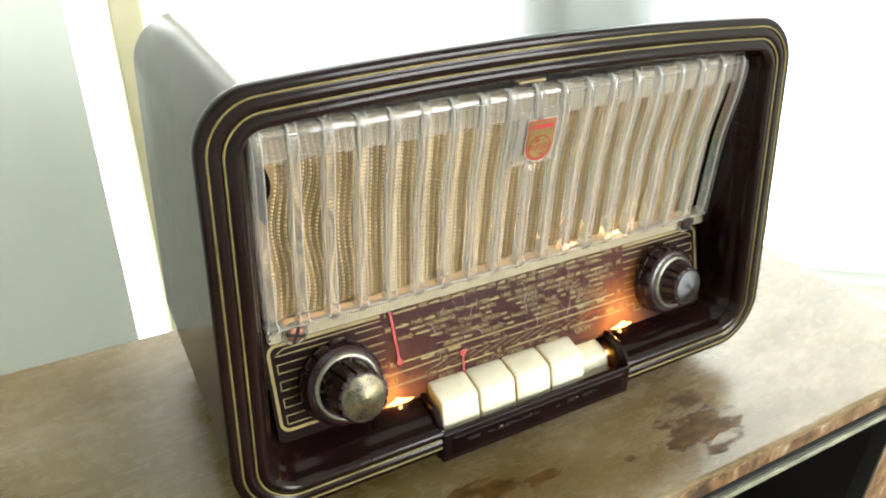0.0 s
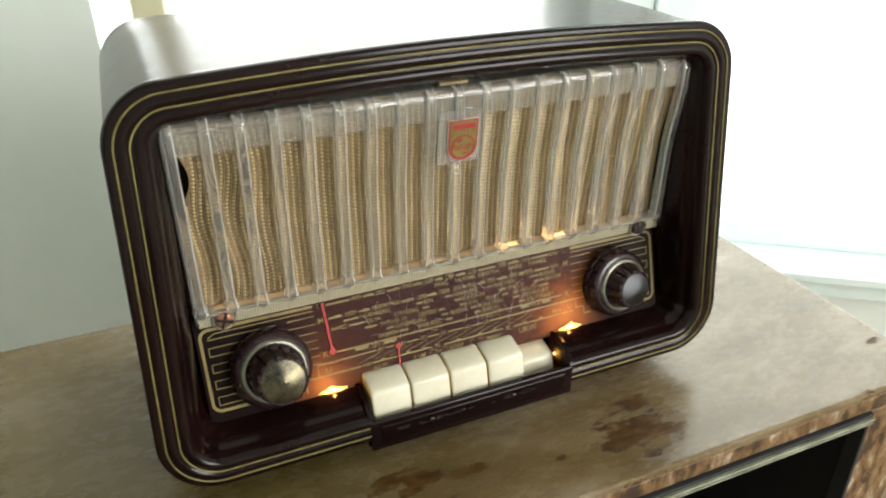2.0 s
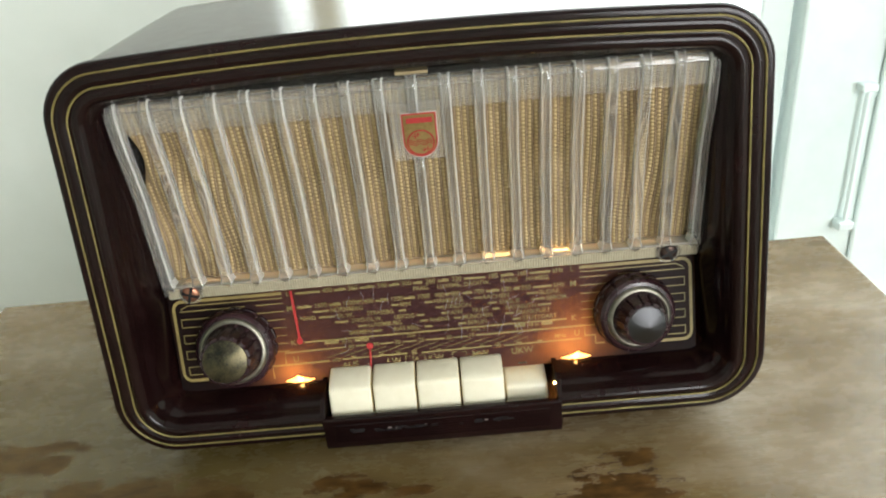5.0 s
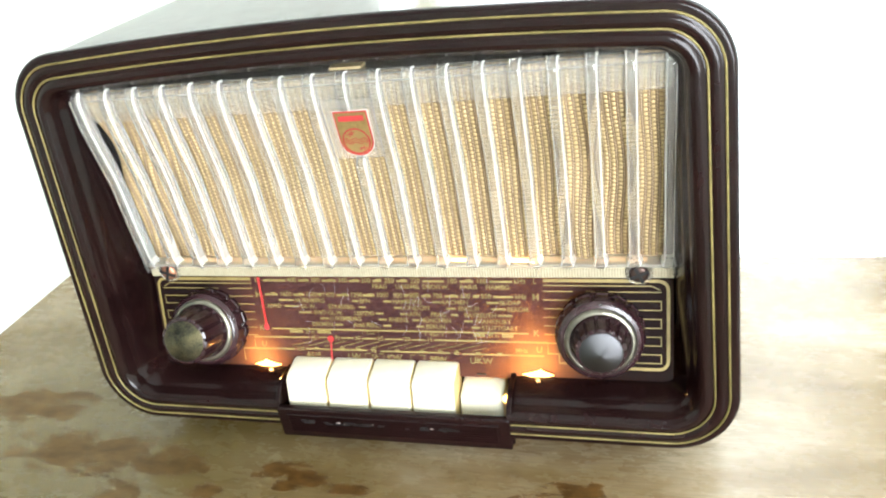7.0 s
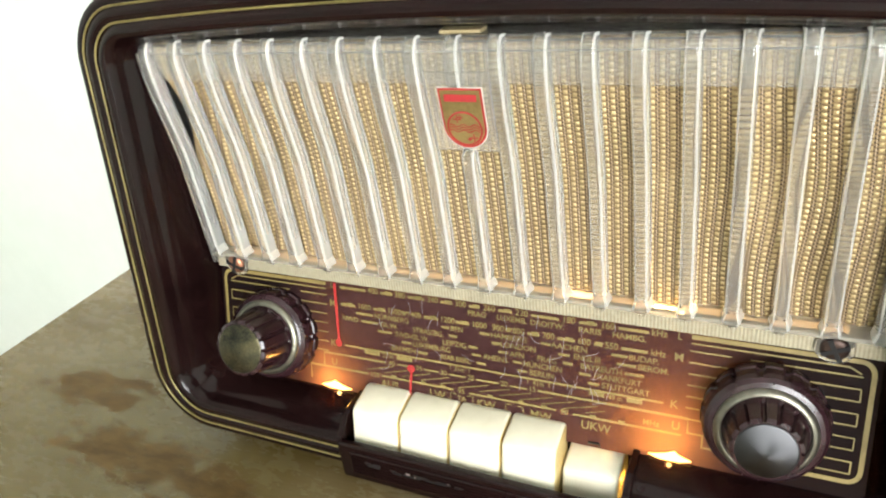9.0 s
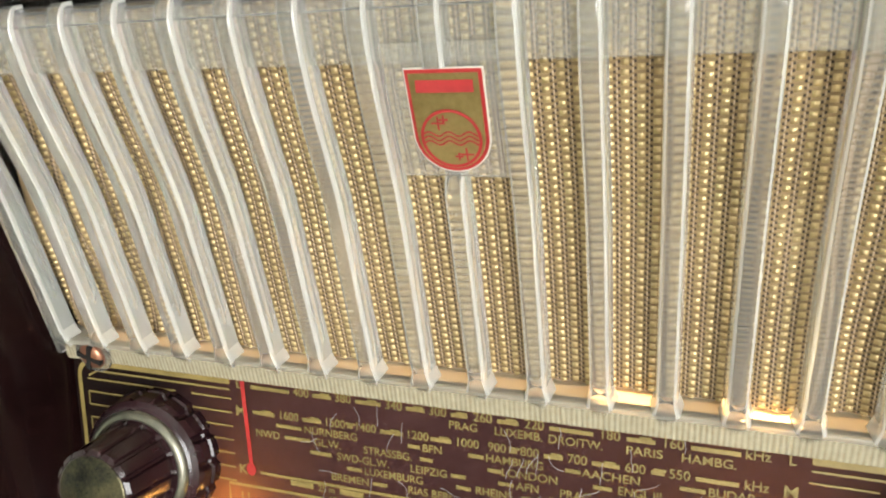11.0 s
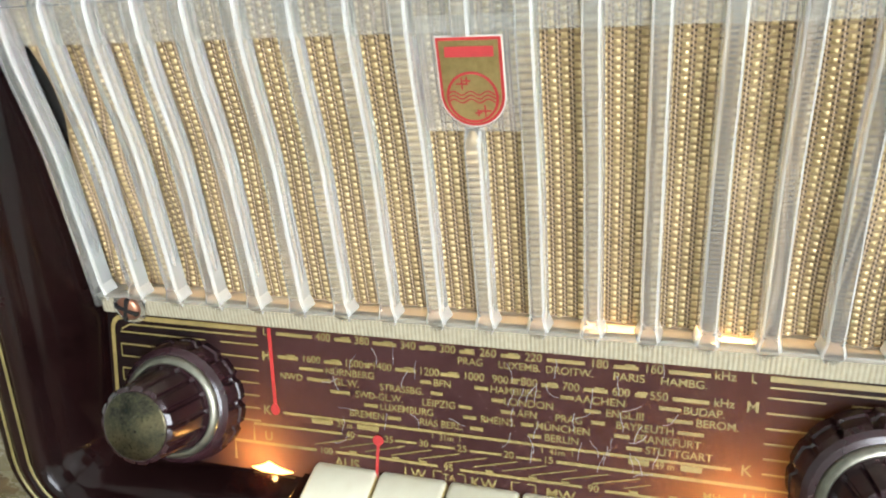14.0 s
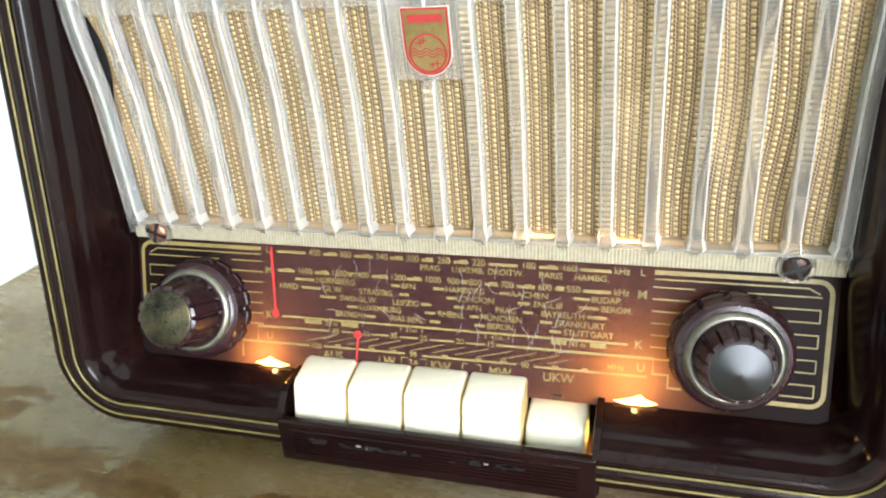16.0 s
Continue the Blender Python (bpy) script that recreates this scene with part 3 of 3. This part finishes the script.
    return part("lettering", bm, mat or PRINT, dial)


# wave rows: numbers between dashes
def wave_row(z, numbers, dashes, size):
    for text, x in numbers:
        lettering(text, x, z + 0.002, size, 0.95)
    for x0, x1 in dashes:
        dash(x0, x1, z, 0.009)
        if x1 - x0 < 0.075:
            dash(0.35 * x0 + 0.65 * x1 - 0.012, 0.35 * x0 + 0.65 * x1 + 0.012, z + 0.006, 0.005)


wave_row(0.658, [("400", -0.44), ("380", -0.331), ("340", -0.205), ("300", -0.101), ("260", 0.002), ("220", 0.114), ("180", 0.269), ("160", 0.391), ("kHz", 0.545), ("L", 0.604), ("L", -0.611)],
         [(-0.577, -0.472), (-0.409, -0.361), (-0.30, -0.236), (-0.175, -0.131), (-0.070, -0.032), (0.034, 0.081), (0.146, 0.236), (0.302, 0.358), (0.424, 0.515)], 0.030)
wave_row(0.597, [("1600", -0.476), ("1500", -0.354), ("1400", -0.276), ("1200", -0.149), ("1000", -0.033), ("900", 0.034), ("800", 0.105), ("700", 0.205), ("600", 0.321), ("550", 0.406), ("kHz", 0.546)],
         [(-0.575, -0.515), (-0.439, -0.389), (-0.322, -0.309), (-0.239, -0.183), (-0.118, -0.069), (0.060, 0.078), (0.135, 0.175), (0.235, 0.291), (0.352, 0.378), (0.436, 0.515)], 0.029)
for text, x, z in (("M", -0.609, 0.595), ("M", 0.606, 0.597), ("K", -0.612, 0.448), ("K", 0.602, 0.452), ("U", -0.610, 0.376), ("U", 0.612, 0.386)):
    lettering(text, x, z, 0.037)


def stations(z, words, dashes):
    for text, x, width in words:
        lettering(text, x, z, 0.0265, width)
    for x0, x1 in dashes:
        dash(x0, x1, z, 0.0085)


stations(0.635, [("PRAG", -0.042, 1), ("LUXEMB.", 0.080, 1), ("DROITW.", 0.200, 1), ("PARIS", 0.337, 1.1), ("HAMBG.", 0.458, 1.05)], [])
stations(0.573, [("NÜRNBERG", -0.366, 1), ("BFN", -0.114, 1), ("HAMBURG", 0.072, 1), ("AACHEN", 0.274, 1.1), ("BUDAP.", 0.505, 1)],
         [(-0.511, -0.442), (-0.172, -0.143), (-0.031, 0.004), (0.181, 0.213), (0.407, 0.456)])
stations(0.547, [("NWD", -0.536, 1), ("GL.W.", -0.375, 1), ("STRASSBG.", -0.222, 0.95), ("LONDON", 0.105, 1.05), ("ENGL.III", 0.332, 0.95), ("BEROM.", 0.535, 1)],
         [(-0.489, -0.421), (-0.144, -0.113), (0.013, 0.043), (0.239, 0.277), (0.426, 0.483)])
stations(0.521, [("SWD-GL.W.", -0.285, 0.95), ("LEIPZIG", -0.123, 1), ("AFN", 0.102, 1), ("PRAG", 0.203, 1), ("BAYREUTH", 0.378, 1)],
         [(-0.422, -0.366), (-0.071, -0.037), (0.037, 0.071), (0.256, 0.287), (0.451, 0.508)])
stations(0.496, [("LUXEMBURG", -0.209, 0.95), ("RHEINS.", 0.030, 0.95), ("MÜNCHEN", 0.189, 1), ("FRANKFURT", 0.430, 1)],
         [(-0.326, -0.288), (-0.059, -0.025), (0.088, 0.119), (0.310, 0.346)])
stations(0.470, [("BREMEN", -0.319, 1), ("RIAS BERL.", -0.116, 0.95), ("BERLIN", 0.187, 1), ("STUTTGART", 0.456, 1)],
         [(-0.261, -0.225), (-0.041, -0.007), (0.105, 0.138), (0.339, 0.374)])

# short wave and very high frequency scales
stroke([(-0.563, 0.447), (0.571, 0.451)], 0.007)
for x0, x1, text, z in ((-0.479, -0.286, "25 m", 0.436), (-0.140, -0.066, "31m", 0.437), (0.14, 0.215, "41m", 0.438), (0.345, 0.509, "49 m", 0.439)):
    mid = (x0 + x1) / 2
    dash(x0, mid - 0.035, z, 0.013)
    dash(mid + 0.035, x1, z, 0.013)
    lettering(text, mid, z - 0.001, 0.023, 0.95)
stroke([(-0.655, 0.360), (-0.655, 0.407), (-0.390, 0.411)], 0.007)
for x0, x1 in ((-0.345, -0.275), (-0.24, -0.182), (-0.142, -0.08), (-0.04, 0.04), (0.078, 0.14)):
    stroke([(x0, 0.412), (x1, 0.413)], 0.006)
stroke([(0.176, 0.414), (0.646, 0.416), (0.646, 0.372), (0.69, 0.372), (0.69, 0.335), (0.73, 0.335)], 0.008)
stroke([(-0.715, 0.300), (-0.715, 0.354), (-0.466, 0.357)], 0.008)
for x0, x1 in ((-0.41, -0.125), (-0.066, 0.24), (0.295, 0.63)):
    stroke([(x0, 0.359), (x1, 0.361)], 0.007)
for text, x, z in (("40", -0.367, 0.411), ("35", -0.258, 0.412), ("30", -0.163, 0.414), ("25", -0.061, 0.414), ("20", 0.059, 0.415), ("15", 0.157, 0.415), ("100", -0.438, 0.358), ("95", -0.096, 0.360), ("90", 0.267, 0.360), ("MHz", 0.539, 0.380)):
    lettering(text, x, z, 0.026)
for i in range(34):  # slanting link lines between the two scales
    x = -0.45 + i * 0.0245
    stroke([(x - 0.022, 0.372 + 0.006 * (i % 3)), (x + 0.040, 0.389 + 0.006 * (i % 3))], 0.0028)
for x in (-0.36, -0.24, -0.165, 0.01, 0.12, 0.20, 0.36, 0.45):
    dash(x - 0.01, x + 0.01, 0.366, 0.006)
for text, x in (("AUS", -0.377), ("LW", -0.187), ("KW", -0.004), ("MW", 0.189), ("UKW", 0.371)):
    lettering(text, x, 0.331, 0.040)
lettering("TA", -0.094, 0.334, 0.026)
for s in (-1, 1):
    stroke([(-0.094 + 0.020 * s, 0.348), (-0.094 + 0.042 * s, 0.348), (-0.094 + 0.042 * s, 0.326)], 0.0035)
    stroke([(0.098 + 0.010 * s, 0.348), (0.098 + 0.030 * s, 0.348), (0.098 + 0.030 * s, 0.326)], 0.0035)

# gold frames round the knobs
for s in (-1, 1):
    x1, x0, r = 1.105 * s, 0.637 * s, 0.035
    fr = [(x0, 0.664), (x1 - r * s, 0.664)] + [(x1 - r * s + r * s * math.sin(a), 0.664 - r + r * math.cos(a)) for a in np.linspace(0.2, math.pi / 2, 6)]
    fr += [(x1 - r * s + r * s * math.cos(a), 0.322 + r - r * math.sin(a)) for a in np.linspace(0, math.pi / 2, 6)] + [(0.80 * s, 0.322)]
    stroke(fr, 0.013)
    stroke([(x0, 0.645)] + [(x1 - 0.06 * s, 0.645), (x1 - 0.03 * s, 0.63)], 0.0045)
    for i in range(9):
        z = 0.622 - i * 0.0345
        dash(min(0.80 * s, 1.080 * s), max(0.80 * s, 1.080 * s), z, 0.004)
        if i < 7:
            dash(min(0.635 * s, 0.75 * s), max(0.635 * s, 0.75 * s), z, 0.004)
    for i in (1, 3, 5, 7):
        stroke([(1.079 * s, 0.622 - i * 0.0345), (1.079 * s, 0.622 - (i + 1) * 0.0345)], 0.004)

# red pointers
stroke([(-0.594, 0.674), (-0.581, 0.465)], 0.011, "pointer", RED, 0.012)
part("pointer", flat([(-0.581 + 0.013 * math.cos(a), 0.458 + 0.016 * math.sin(a)) for a in np.linspace(0, 6.0, 12)], 0.014), RED, dial)
stroke([(-0.284, 0.40), (-0.290, 0.30)], 0.008, "pointer", RED, 0.012)
part("pointer", flat([(-0.284 + 0.015 * math.cos(a), 0.411 + 0.014 * math.sin(a)) for a in np.linspace(0, 6.0, 12)], 0.014), RED, dial)

# old scratches in the scale
rng = random.Random(9)
for i in range(44):
    x, z = 0.02 + 0.42 * rng.random(), 0.40 + 0.25 * rng.random()
    if i > 30:
        x = -0.45 + 0.4 * rng.random()
    a, pts = (1.5 if rng.random() < 0.6 else 6.28 * rng.random()), []
    for k in range(5):
        pts.append((x, z))
        x, z = x + 0.012 * math.cos(a), z + 0.012 * math.sin(a)
        a += rng.uniform(-0.5, 0.5)
    stroke(pts, 0.0014, "scratch", SCRATCH, 0.0045)

# the bulbs' light at the scale's lower edge, added as flat glowing patches
for x in (-0.60, 0.60):
    glow_edge = ((-0.030, -0.009), (-0.062, 0.0), (-0.038, 0.004), (-0.020, 0.009), (-0.006, 0.013), (0.006, 0.018), (0.014, 0.022), (0.024, 0.014), (0.042, 0.007), (0.066, 0.0), (0.034, -0.009))
    part("bulb_glow", flat([(x + u * (1 if x > 0 else -1), 0.284 + v) for u, v in glow_edge], 0.006, 0.005), BULB, radio, "flat glowing patch for a scale bulb's light")


# --- knobs ---
def knob(x, z, end, ring_r, cap_r, cap):
    """A double knob on its slightly bent shaft, from the dial to its end: fluted skirt, metal ring, tapered fluted grip and a spun cap."""
    foot = on_dial(x, z)
    shaft = Vector(end) - foot
    tip = shaft.length
    m = Matrix.Translation(foot) @ shaft.to_track_quat("Z", "Y").to_matrix().to_4x4()
    outer = turned([(0.165, 0.0), (0.172, 0.008), (0.172, 0.036), (0.166, 0.040), (0.169, 0.044), (0.166, 0.070), (0.160, 0.086), (0.149, 0.096), (ring_r, 0.100)], 120, 15, 0.011, (1, 5))
    base = part("knob", moved(outer, m), KNOB, radio, "fluted double knob with metal cap")
    part("ring", moved(turned([(ring_r - 0.001, 0.094), (ring_r, 0.102), (ring_r - 0.003, 0.109), (ring_r - 0.016, 0.116), (ring_r - 0.020, 0.115), (ring_r - 0.022, 0.094)], 60), m), STEEL, base, "worn metal ring", True)
    neck = ring_r - 0.025
    inner = turned([(neck, 0.094), (neck, 0.106), (neck - 0.004, 0.116), (cap_r + 0.014, tip - 0.040), (cap_r + 0.012, tip - 0.028), (cap_r + 0.002, tip - 0.022)], 120, 15, 0.008, (2, 4))
    part("grip", moved(inner, m), KNOB, base)
    part("cap", moved(turned([(cap_r, tip - 0.034), (cap_r - 0.0005, tip - 0.021), (cap_r - 0.003, tip - 0.0195), (cap_r - 0.005, tip - 0.019), (0.003, tip)], 60), m), cap, base, "spun metal cap", True)
    return base


CAP = material("spun_aluminium", (0.06, 0.060, 0.063), 0.36, 1.0)
CAP.node_tree.nodes["Principled BSDF"].inputs["Anisotropic"].default_value = 0.85
tangent = node(CAP, "ShaderNodeTangent")
tangent.direction_type, tangent.axis = "RADIAL", "Y"
link(CAP, tangent.outputs[0], CAP.node_tree.nodes["Principled BSDF"].inputs["Tangent"])
CAP_DULL = varied("tarnished_cap", (0.030, 0.029, 0.026), (0.15, 0.128, 0.075), 0.3, 140, 0.2, metal=1.0)
knob(-0.852, 0.458, (-0.834, -0.276, 0.552), 0.142, 0.089, CAP_DULL)
knob(0.850, 0.468, (0.867, -0.222, 0.514), 0.136, 0.080, CAP)

# --- loudspeaker grille ---
MIDX, PITCH = 0.012, 0.1215


def face_y(z):
    """The front of the ribs: upright below, with a forward bulge near the top."""
    s = min(max((z - 1.10) / 0.38, 0.0), 1.0)
    return -0.006 - 0.014 * min((z - 0.74) / 0.36, 1.0) - 0.044 * s * s * (3 - 2 * s)


grille = part("grille", box(-1.10, 1.125, 0.012, 0.030, 0.695, 0.752, 0.004), STIPPLE, radio, "clear ribbed plastic loudspeaker grille")
part("bottom_lip", box(-1.09, 1.115, -0.002, 0.075, 0.752, 0.764, 0.003), MILK, grille)


def plate(x0, x1, z0, z1, back, thick):
    zs = np.linspace(z0, z1, 8)
    rows = [[(x0, face_y(z) + back, z), (x1, face_y(z) + back, z), (x1, face_y(z) + back + thick, z), (x0, face_y(z) + back + thick, z)] for z in zs]
    return loft(rows, cap_start=True, cap_end=True)


part("top_band", plate(-1.085, 1.109, 1.437, 1.522, 0.020, 0.012), BAND, grille)
part("top_lip", prism([(-0.046, 1.5225), (-0.040, 1.538), (-0.026, 1.549), (0.0, 1.555), (0.09, 1.556), (0.09, 1.544), (0.0, 1.542), (-0.020, 1.537), (-0.031, 1.5225)], -1.085, 1.109), PANEL, grille)
part("badge_plate", plate(-0.078, 0.118, 1.237, 1.47, 0.012, 0.014), PANEL, grille, "smooth clear panel behind the badge")


def rib(z0, z1, pointed=True):
    rows = []
    stations_z = ([z0, 0.742, 0.762, 0.778] if pointed else []) + list(np.linspace(0.792 if pointed else z0, z1 - 0.06, 14)) + [z1 - 0.04, z1 - 0.022, z1 - 0.010, z1 - 0.003]
    for z in stations_z:
        f = face_y(z)
        top = max(0.0, (z - (z1 - 0.06)) / 0.06)
        f += 0.044 * (1 - math.sqrt(max(0.0, 1 - top * top)))
        b = face_y(min(z, 1.45)) + 0.044
        f = min(f, b - 0.004)
        if pointed:
            f += 0.03 * max(0.0, 1 - (z - z0) / 0.04)
        e, w = 0.006, 1.0
        if pointed:
            w = 1.0 + 0.45 * max(0.0, 1 - abs(z - 0.762) / 0.03) if z > 0.762 else 0.12 + 1.33 * (z - z0) / (0.762 - z0)
        rows.append([(u * w, v, h) for u, v, h in ((-0.022, b, z), (-0.0185, f + e * 1.4, z), (-0.0165, f + e * 0.4, z), (-0.013, f, z), (0.013, f, z), (0.0165, f + e * 0.4, z), (0.0185, f + e * 1.4, z), (0.022, b, z))])
    return loft(rows, cap_start=True, cap_end=True)


def whitened_sides(ob):
    """Whiter sides and arrises paint in the ribs' reflections and glints; fronts stay clear."""
    ob.data.materials.append(GLINT)
    ob.data.materials.append(SIDE)
    for f in ob.data.polygons:
        f.material_index = 2 if abs(f.normal.x) > 0.965 else 1 if abs(f.normal.x) > 0.3 else 0
        f.use_smooth = abs(f.normal.x) < 0.1
    return ob


full = whitened_sides(part("rib", rib(0.716, 1.566), RIB, grille, "", True, place=(0, 0, 0)))
full.location.x = (MIDX - 9 * PITCH) * D
for i in range(1, 19):
    x = MIDX + (i - 9) * PITCH
    if i == 9:
        whitened_sides(part("rib", moved(rib(0.716, 1.242), pose(x, 0, 0)), RIB, grille, "", True))
        whitened_sides(part("rib", moved(rib(1.432, 1.566, False), pose(x, 0, 0)), RIB, grille, "", True))
    else:
        part("rib", None, None, grille, "", True, full.data, (x, 0, 0))


for x0, x1 in ((-1.108, -1.094), (1.118, 1.132)):
    zs2 = np.linspace(0.72, 1.53, 14)
    part("end_plate", loft([[(x0, face_y(max(z, 0.74)) + 0.004, z), (x1, face_y(max(z, 0.74)) + 0.004, z), (x1, 0.17, z), (x0, 0.17, z)] for z in zs2], cap_start=True, cap_end=True), PLASTIC, grille)
PAPER = varied("old_card", (0.36, 0.27, 0.13), (0.52, 0.42, 0.24), 0.8, 90)
for x0, x1, z in ((-0.045, 0.075, 1.566), (0.94, 1.09, 1.564), (-1.105, -1.06, 1.563)):
    part("card_strip", box(x0, x1, 0.012, 0.06, 1.557, z), PAPER, grille, "strip of yellowed card")

EDGING = varied("pale_badge_edge", (0.55, 0.49, 0.42), (0.68, 0.62, 0.54), 0.35, 60, 0.1)


# --- badge: a shield with plain shapes ---
def shield(x0, x1, z0, z1, y_out):
    r = (x1 - x0) / 2
    cx = (x0 + x1) / 2
    pts = [(x0, z1), (x0, z0 + r)] + [(cx - r * math.cos(a), z0 + r - r * math.sin(a)) for a in np.linspace(0.15, math.pi - 0.15, 16)] + [(x1, z0 + r), (x1, z1)]
    return loft([[(x, face_y(z) + 0.007 - o, z) for x, z in pts] for o in (0.0, y_out)], cap_start=True, cap_end=True)


part("badge_edge", shield(-0.0395, 0.0935, 1.2495, 1.4325, 0.0035), EDGING, grille, "pale raised edge round the badge")
badge = part("badge", shield(-0.037, 0.091, 1.252, 1.430, 0.005), BADGE_RED, grille, "red and gold shield badge")
part("badge_field", shield(-0.031, 0.085, 1.258, 1.424, 0.0062), BRASS, badge)


def on_badge(pts, w, out=0.0075):
    rows = []
    for i, (x, z) in enumerate(pts):
        a, b = pts[max(i - 1, 0)], pts[min(i + 1, len(pts) - 1)]
        dx, dz = b[0] - a[0], b[1] - a[1]
        ln = math.hypot(dx, dz) or 1
        nx, nz = -dz / ln * w / 2, dx / ln * w / 2
        rows.append([(x + nx, face_y(z) + 0.007 - out, z + nz), (x - nx, face_y(z) + 0.007 - out, z - nz)])
    return loft(rows, closed=False)


part("badge_bar", on_badge([(-0.020, 1.403), (0.076, 1.403)], 0.020), BADGE_RED, badge)
part("badge_ring", on_badge([(0.027 + 0.050 * math.cos(a), 1.312 + 0.050 * math.sin(a)) for a in np.linspace(0, 2 * math.pi, 40)], 0.005), BADGE_RED, badge)
for dz in (-0.008, 0.0, 0.008):
    part("badge_wave", on_badge([(-0.020 + 0.094 * s, 1.313 + dz + 0.004 * math.sin(s * 17)) for s in np.linspace(0, 1, 24)], 0.0026), BADGE_RED, badge)
for x, z, s in ((0.008, 1.340, 0.012), (0.018, 1.346, 0.008), (0.050, 1.284, 0.012), (0.036, 1.280, 0.007)):
    part("badge_star", on_badge([(x - s, z), (x + s, z)], 0.003), BADGE_RED, badge)
    part("badge_star", on_badge([(x, z - s), (x, z + s)], 0.003), BADGE_RED, badge)


# --- cloth behind the grille ---
def cloth_y(x, z):
    fold = 0.007 * math.sin(6 * x + 1.5 * math.sin(3 * z)) + 0.018 * math.exp(-((x - 0.82) / 0.26) ** 2) * math.sin(25 * x + 4.5 * z)
    fold += 0.014 * math.exp(-((x + 0.95) / 0.22) ** 2) * math.sin(38 * x + 9 * z)
    return face_y(min(max(z, 0.74), 1.45)) + 0.070 + fold


def slack(x, z):
    """How far the threads wander sideways where the cloth hangs loose, at both ends."""
    return 0.013 * math.exp(-((x + 0.93) / 0.20) ** 2) * math.sin(13 * z + 4 * x) + 0.010 * math.exp(-((x - 0.88) / 0.22) ** 2) * math.sin(10 * z + 3 * x)


def cloth_left(z):
    return -1.088 + 0.055 * math.exp(-((z - 1.34) / 0.12) ** 2)


rows = []
for z in np.linspace(0.72, 1.543, 60):
    rows.append([(x, cloth_y(x, z), z) for x in np.linspace(cloth_left(z), 1.10, 220)])
cloth = part("speaker_cloth", loft(rows, closed=False), CLOTH, radio, "gold woven loudspeaker cloth", True)


def weave():
    """The weave: columns of broad gold links, and between them two columns of small dark gaps with a fine cord."""
    verts, faces, kinds = [], [], []

    def knot(x, z, a, h, rise, kind):
        x += slack(x, z)
        if x < cloth_left(z) + 0.008 or x > 1.09:
            return
        k = len(verts)
        for w, o in ((1.0, 0.0004), (0.66, -rise)):
            for sx, sz in ((-1, -1), (1, -1), (1, 1), (-1, 1)):
                vx, vz = x + sx * a * w, z + sz * h * w
                verts.append((vx, cloth_y(vx, vz) + o, vz))
        faces.extend([(k + 4, k + 5, k + 6, k + 7), (k, k + 1, k + 5, k + 4), (k + 1, k + 2, k + 6, k + 5), (k + 2, k + 3, k + 7, k + 6), (k + 3, k, k + 4, k + 7)])
        kinds.extend([kind] * 5)

    px, pz, fine = 0.0245, 0.0165, 0.0110
    for i in range(90):
        x = -1.10 + i * px
        for j in range(49):
            knot(x, 0.732 + (j + (0.5 if i % 2 else 0.0)) * pz, 0.0060, 0.0054, 0.0034, 0)
        for j in range(73):
            z = 0.730 + j * fine
            knot(x + 0.0090, z, 0.0022, 0.0029, 0.0004, 1)
            knot(x + 0.0156, z + fine / 2, 0.0022, 0.0029, 0.0004, 1)
            knot(x + 0.0123, z + fine / 4, 0.0013, 0.0042, 0.0016, 2)
    mesh = bpy.data.meshes.new("thread")
    mesh.from_pydata([(x * D, y * D, z * D) for x, y, z in verts], [], faces)
    mesh.polygons.foreach_set("use_smooth", [True] * len(mesh.polygons))
    for m in (BEAD, GAP, CORD):
        mesh.materials.append(m)
    mesh.polygons.foreach_set("material_index", kinds)
    return mesh


tagged(part("thread", None, None, cloth, "raised gold threads", True, weave()), kind="stuff")


# --- screws at the grille's lower corners ---
def screw(x):
    m = pose(x, 0.008, 0.722, 90)
    head = part("screw", moved(turned([(0.036, 0.0), (0.036, 0.008), (0.032, 0.014), (0.022, 0.018), (0.004, 0.019)], 28), m), COPPER if x < 0 else DARK_SCREW, radio, "copper-coloured cross-slotted screw" if x < 0 else "blackened cross-slotted screw", True)
    for turn in (70, 160) if x < 0 else (25, 115):
        part("slot", moved(box(-0.035, 0.035, -0.006, 0.006, 0.006, 0.0205), m @ pose(0, 0, 0.0002 * (turn > 100), 0, 0, turn)), BLACK, head)
    part("washer", moved(turned([(0.05, -0.004), (0.05, 0.004), (0.03, 0.005)], 24), m), PLASTIC, head)


screw(-1.0)
screw(1.0)

# small sprung clip showing behind the pressed key
clip = [(0.372 + dx, -0.076, 0.262 + dz) for dx, dz in ((-0.022, 0.0), (-0.022, 0.014), (0.012, 0.016), (0.016, 0.004))]
part("key_spring", loft([[(x, y, z), (x, y + 0.006, z), (x, y + 0.006, z + 0.005), (x, y, z + 0.005)] for x, y, z in clip], cap_start=True, cap_end=True), STEEL, radio, "small bright metal spring")

# --- window stay on the post behind ---
stay = thing("window_stay", (4.25, 4.36, -1.6), "thin white-painted metal window stay on a post", "window stay")
part("rod", moved(turned([(0.024, -1.55), (0.024, -0.10)], 12), pose(4.28, 4.30, 0)), FRAME, stay)
part("bracket", box(4.20, 4.36, 4.26, 4.40, -0.12, -0.04, 0.02), FRAME, stay)
part("bracket", box(4.20, 4.36, 4.24, 4.40, -1.62, -1.52, 0.02), FRAME, stay)
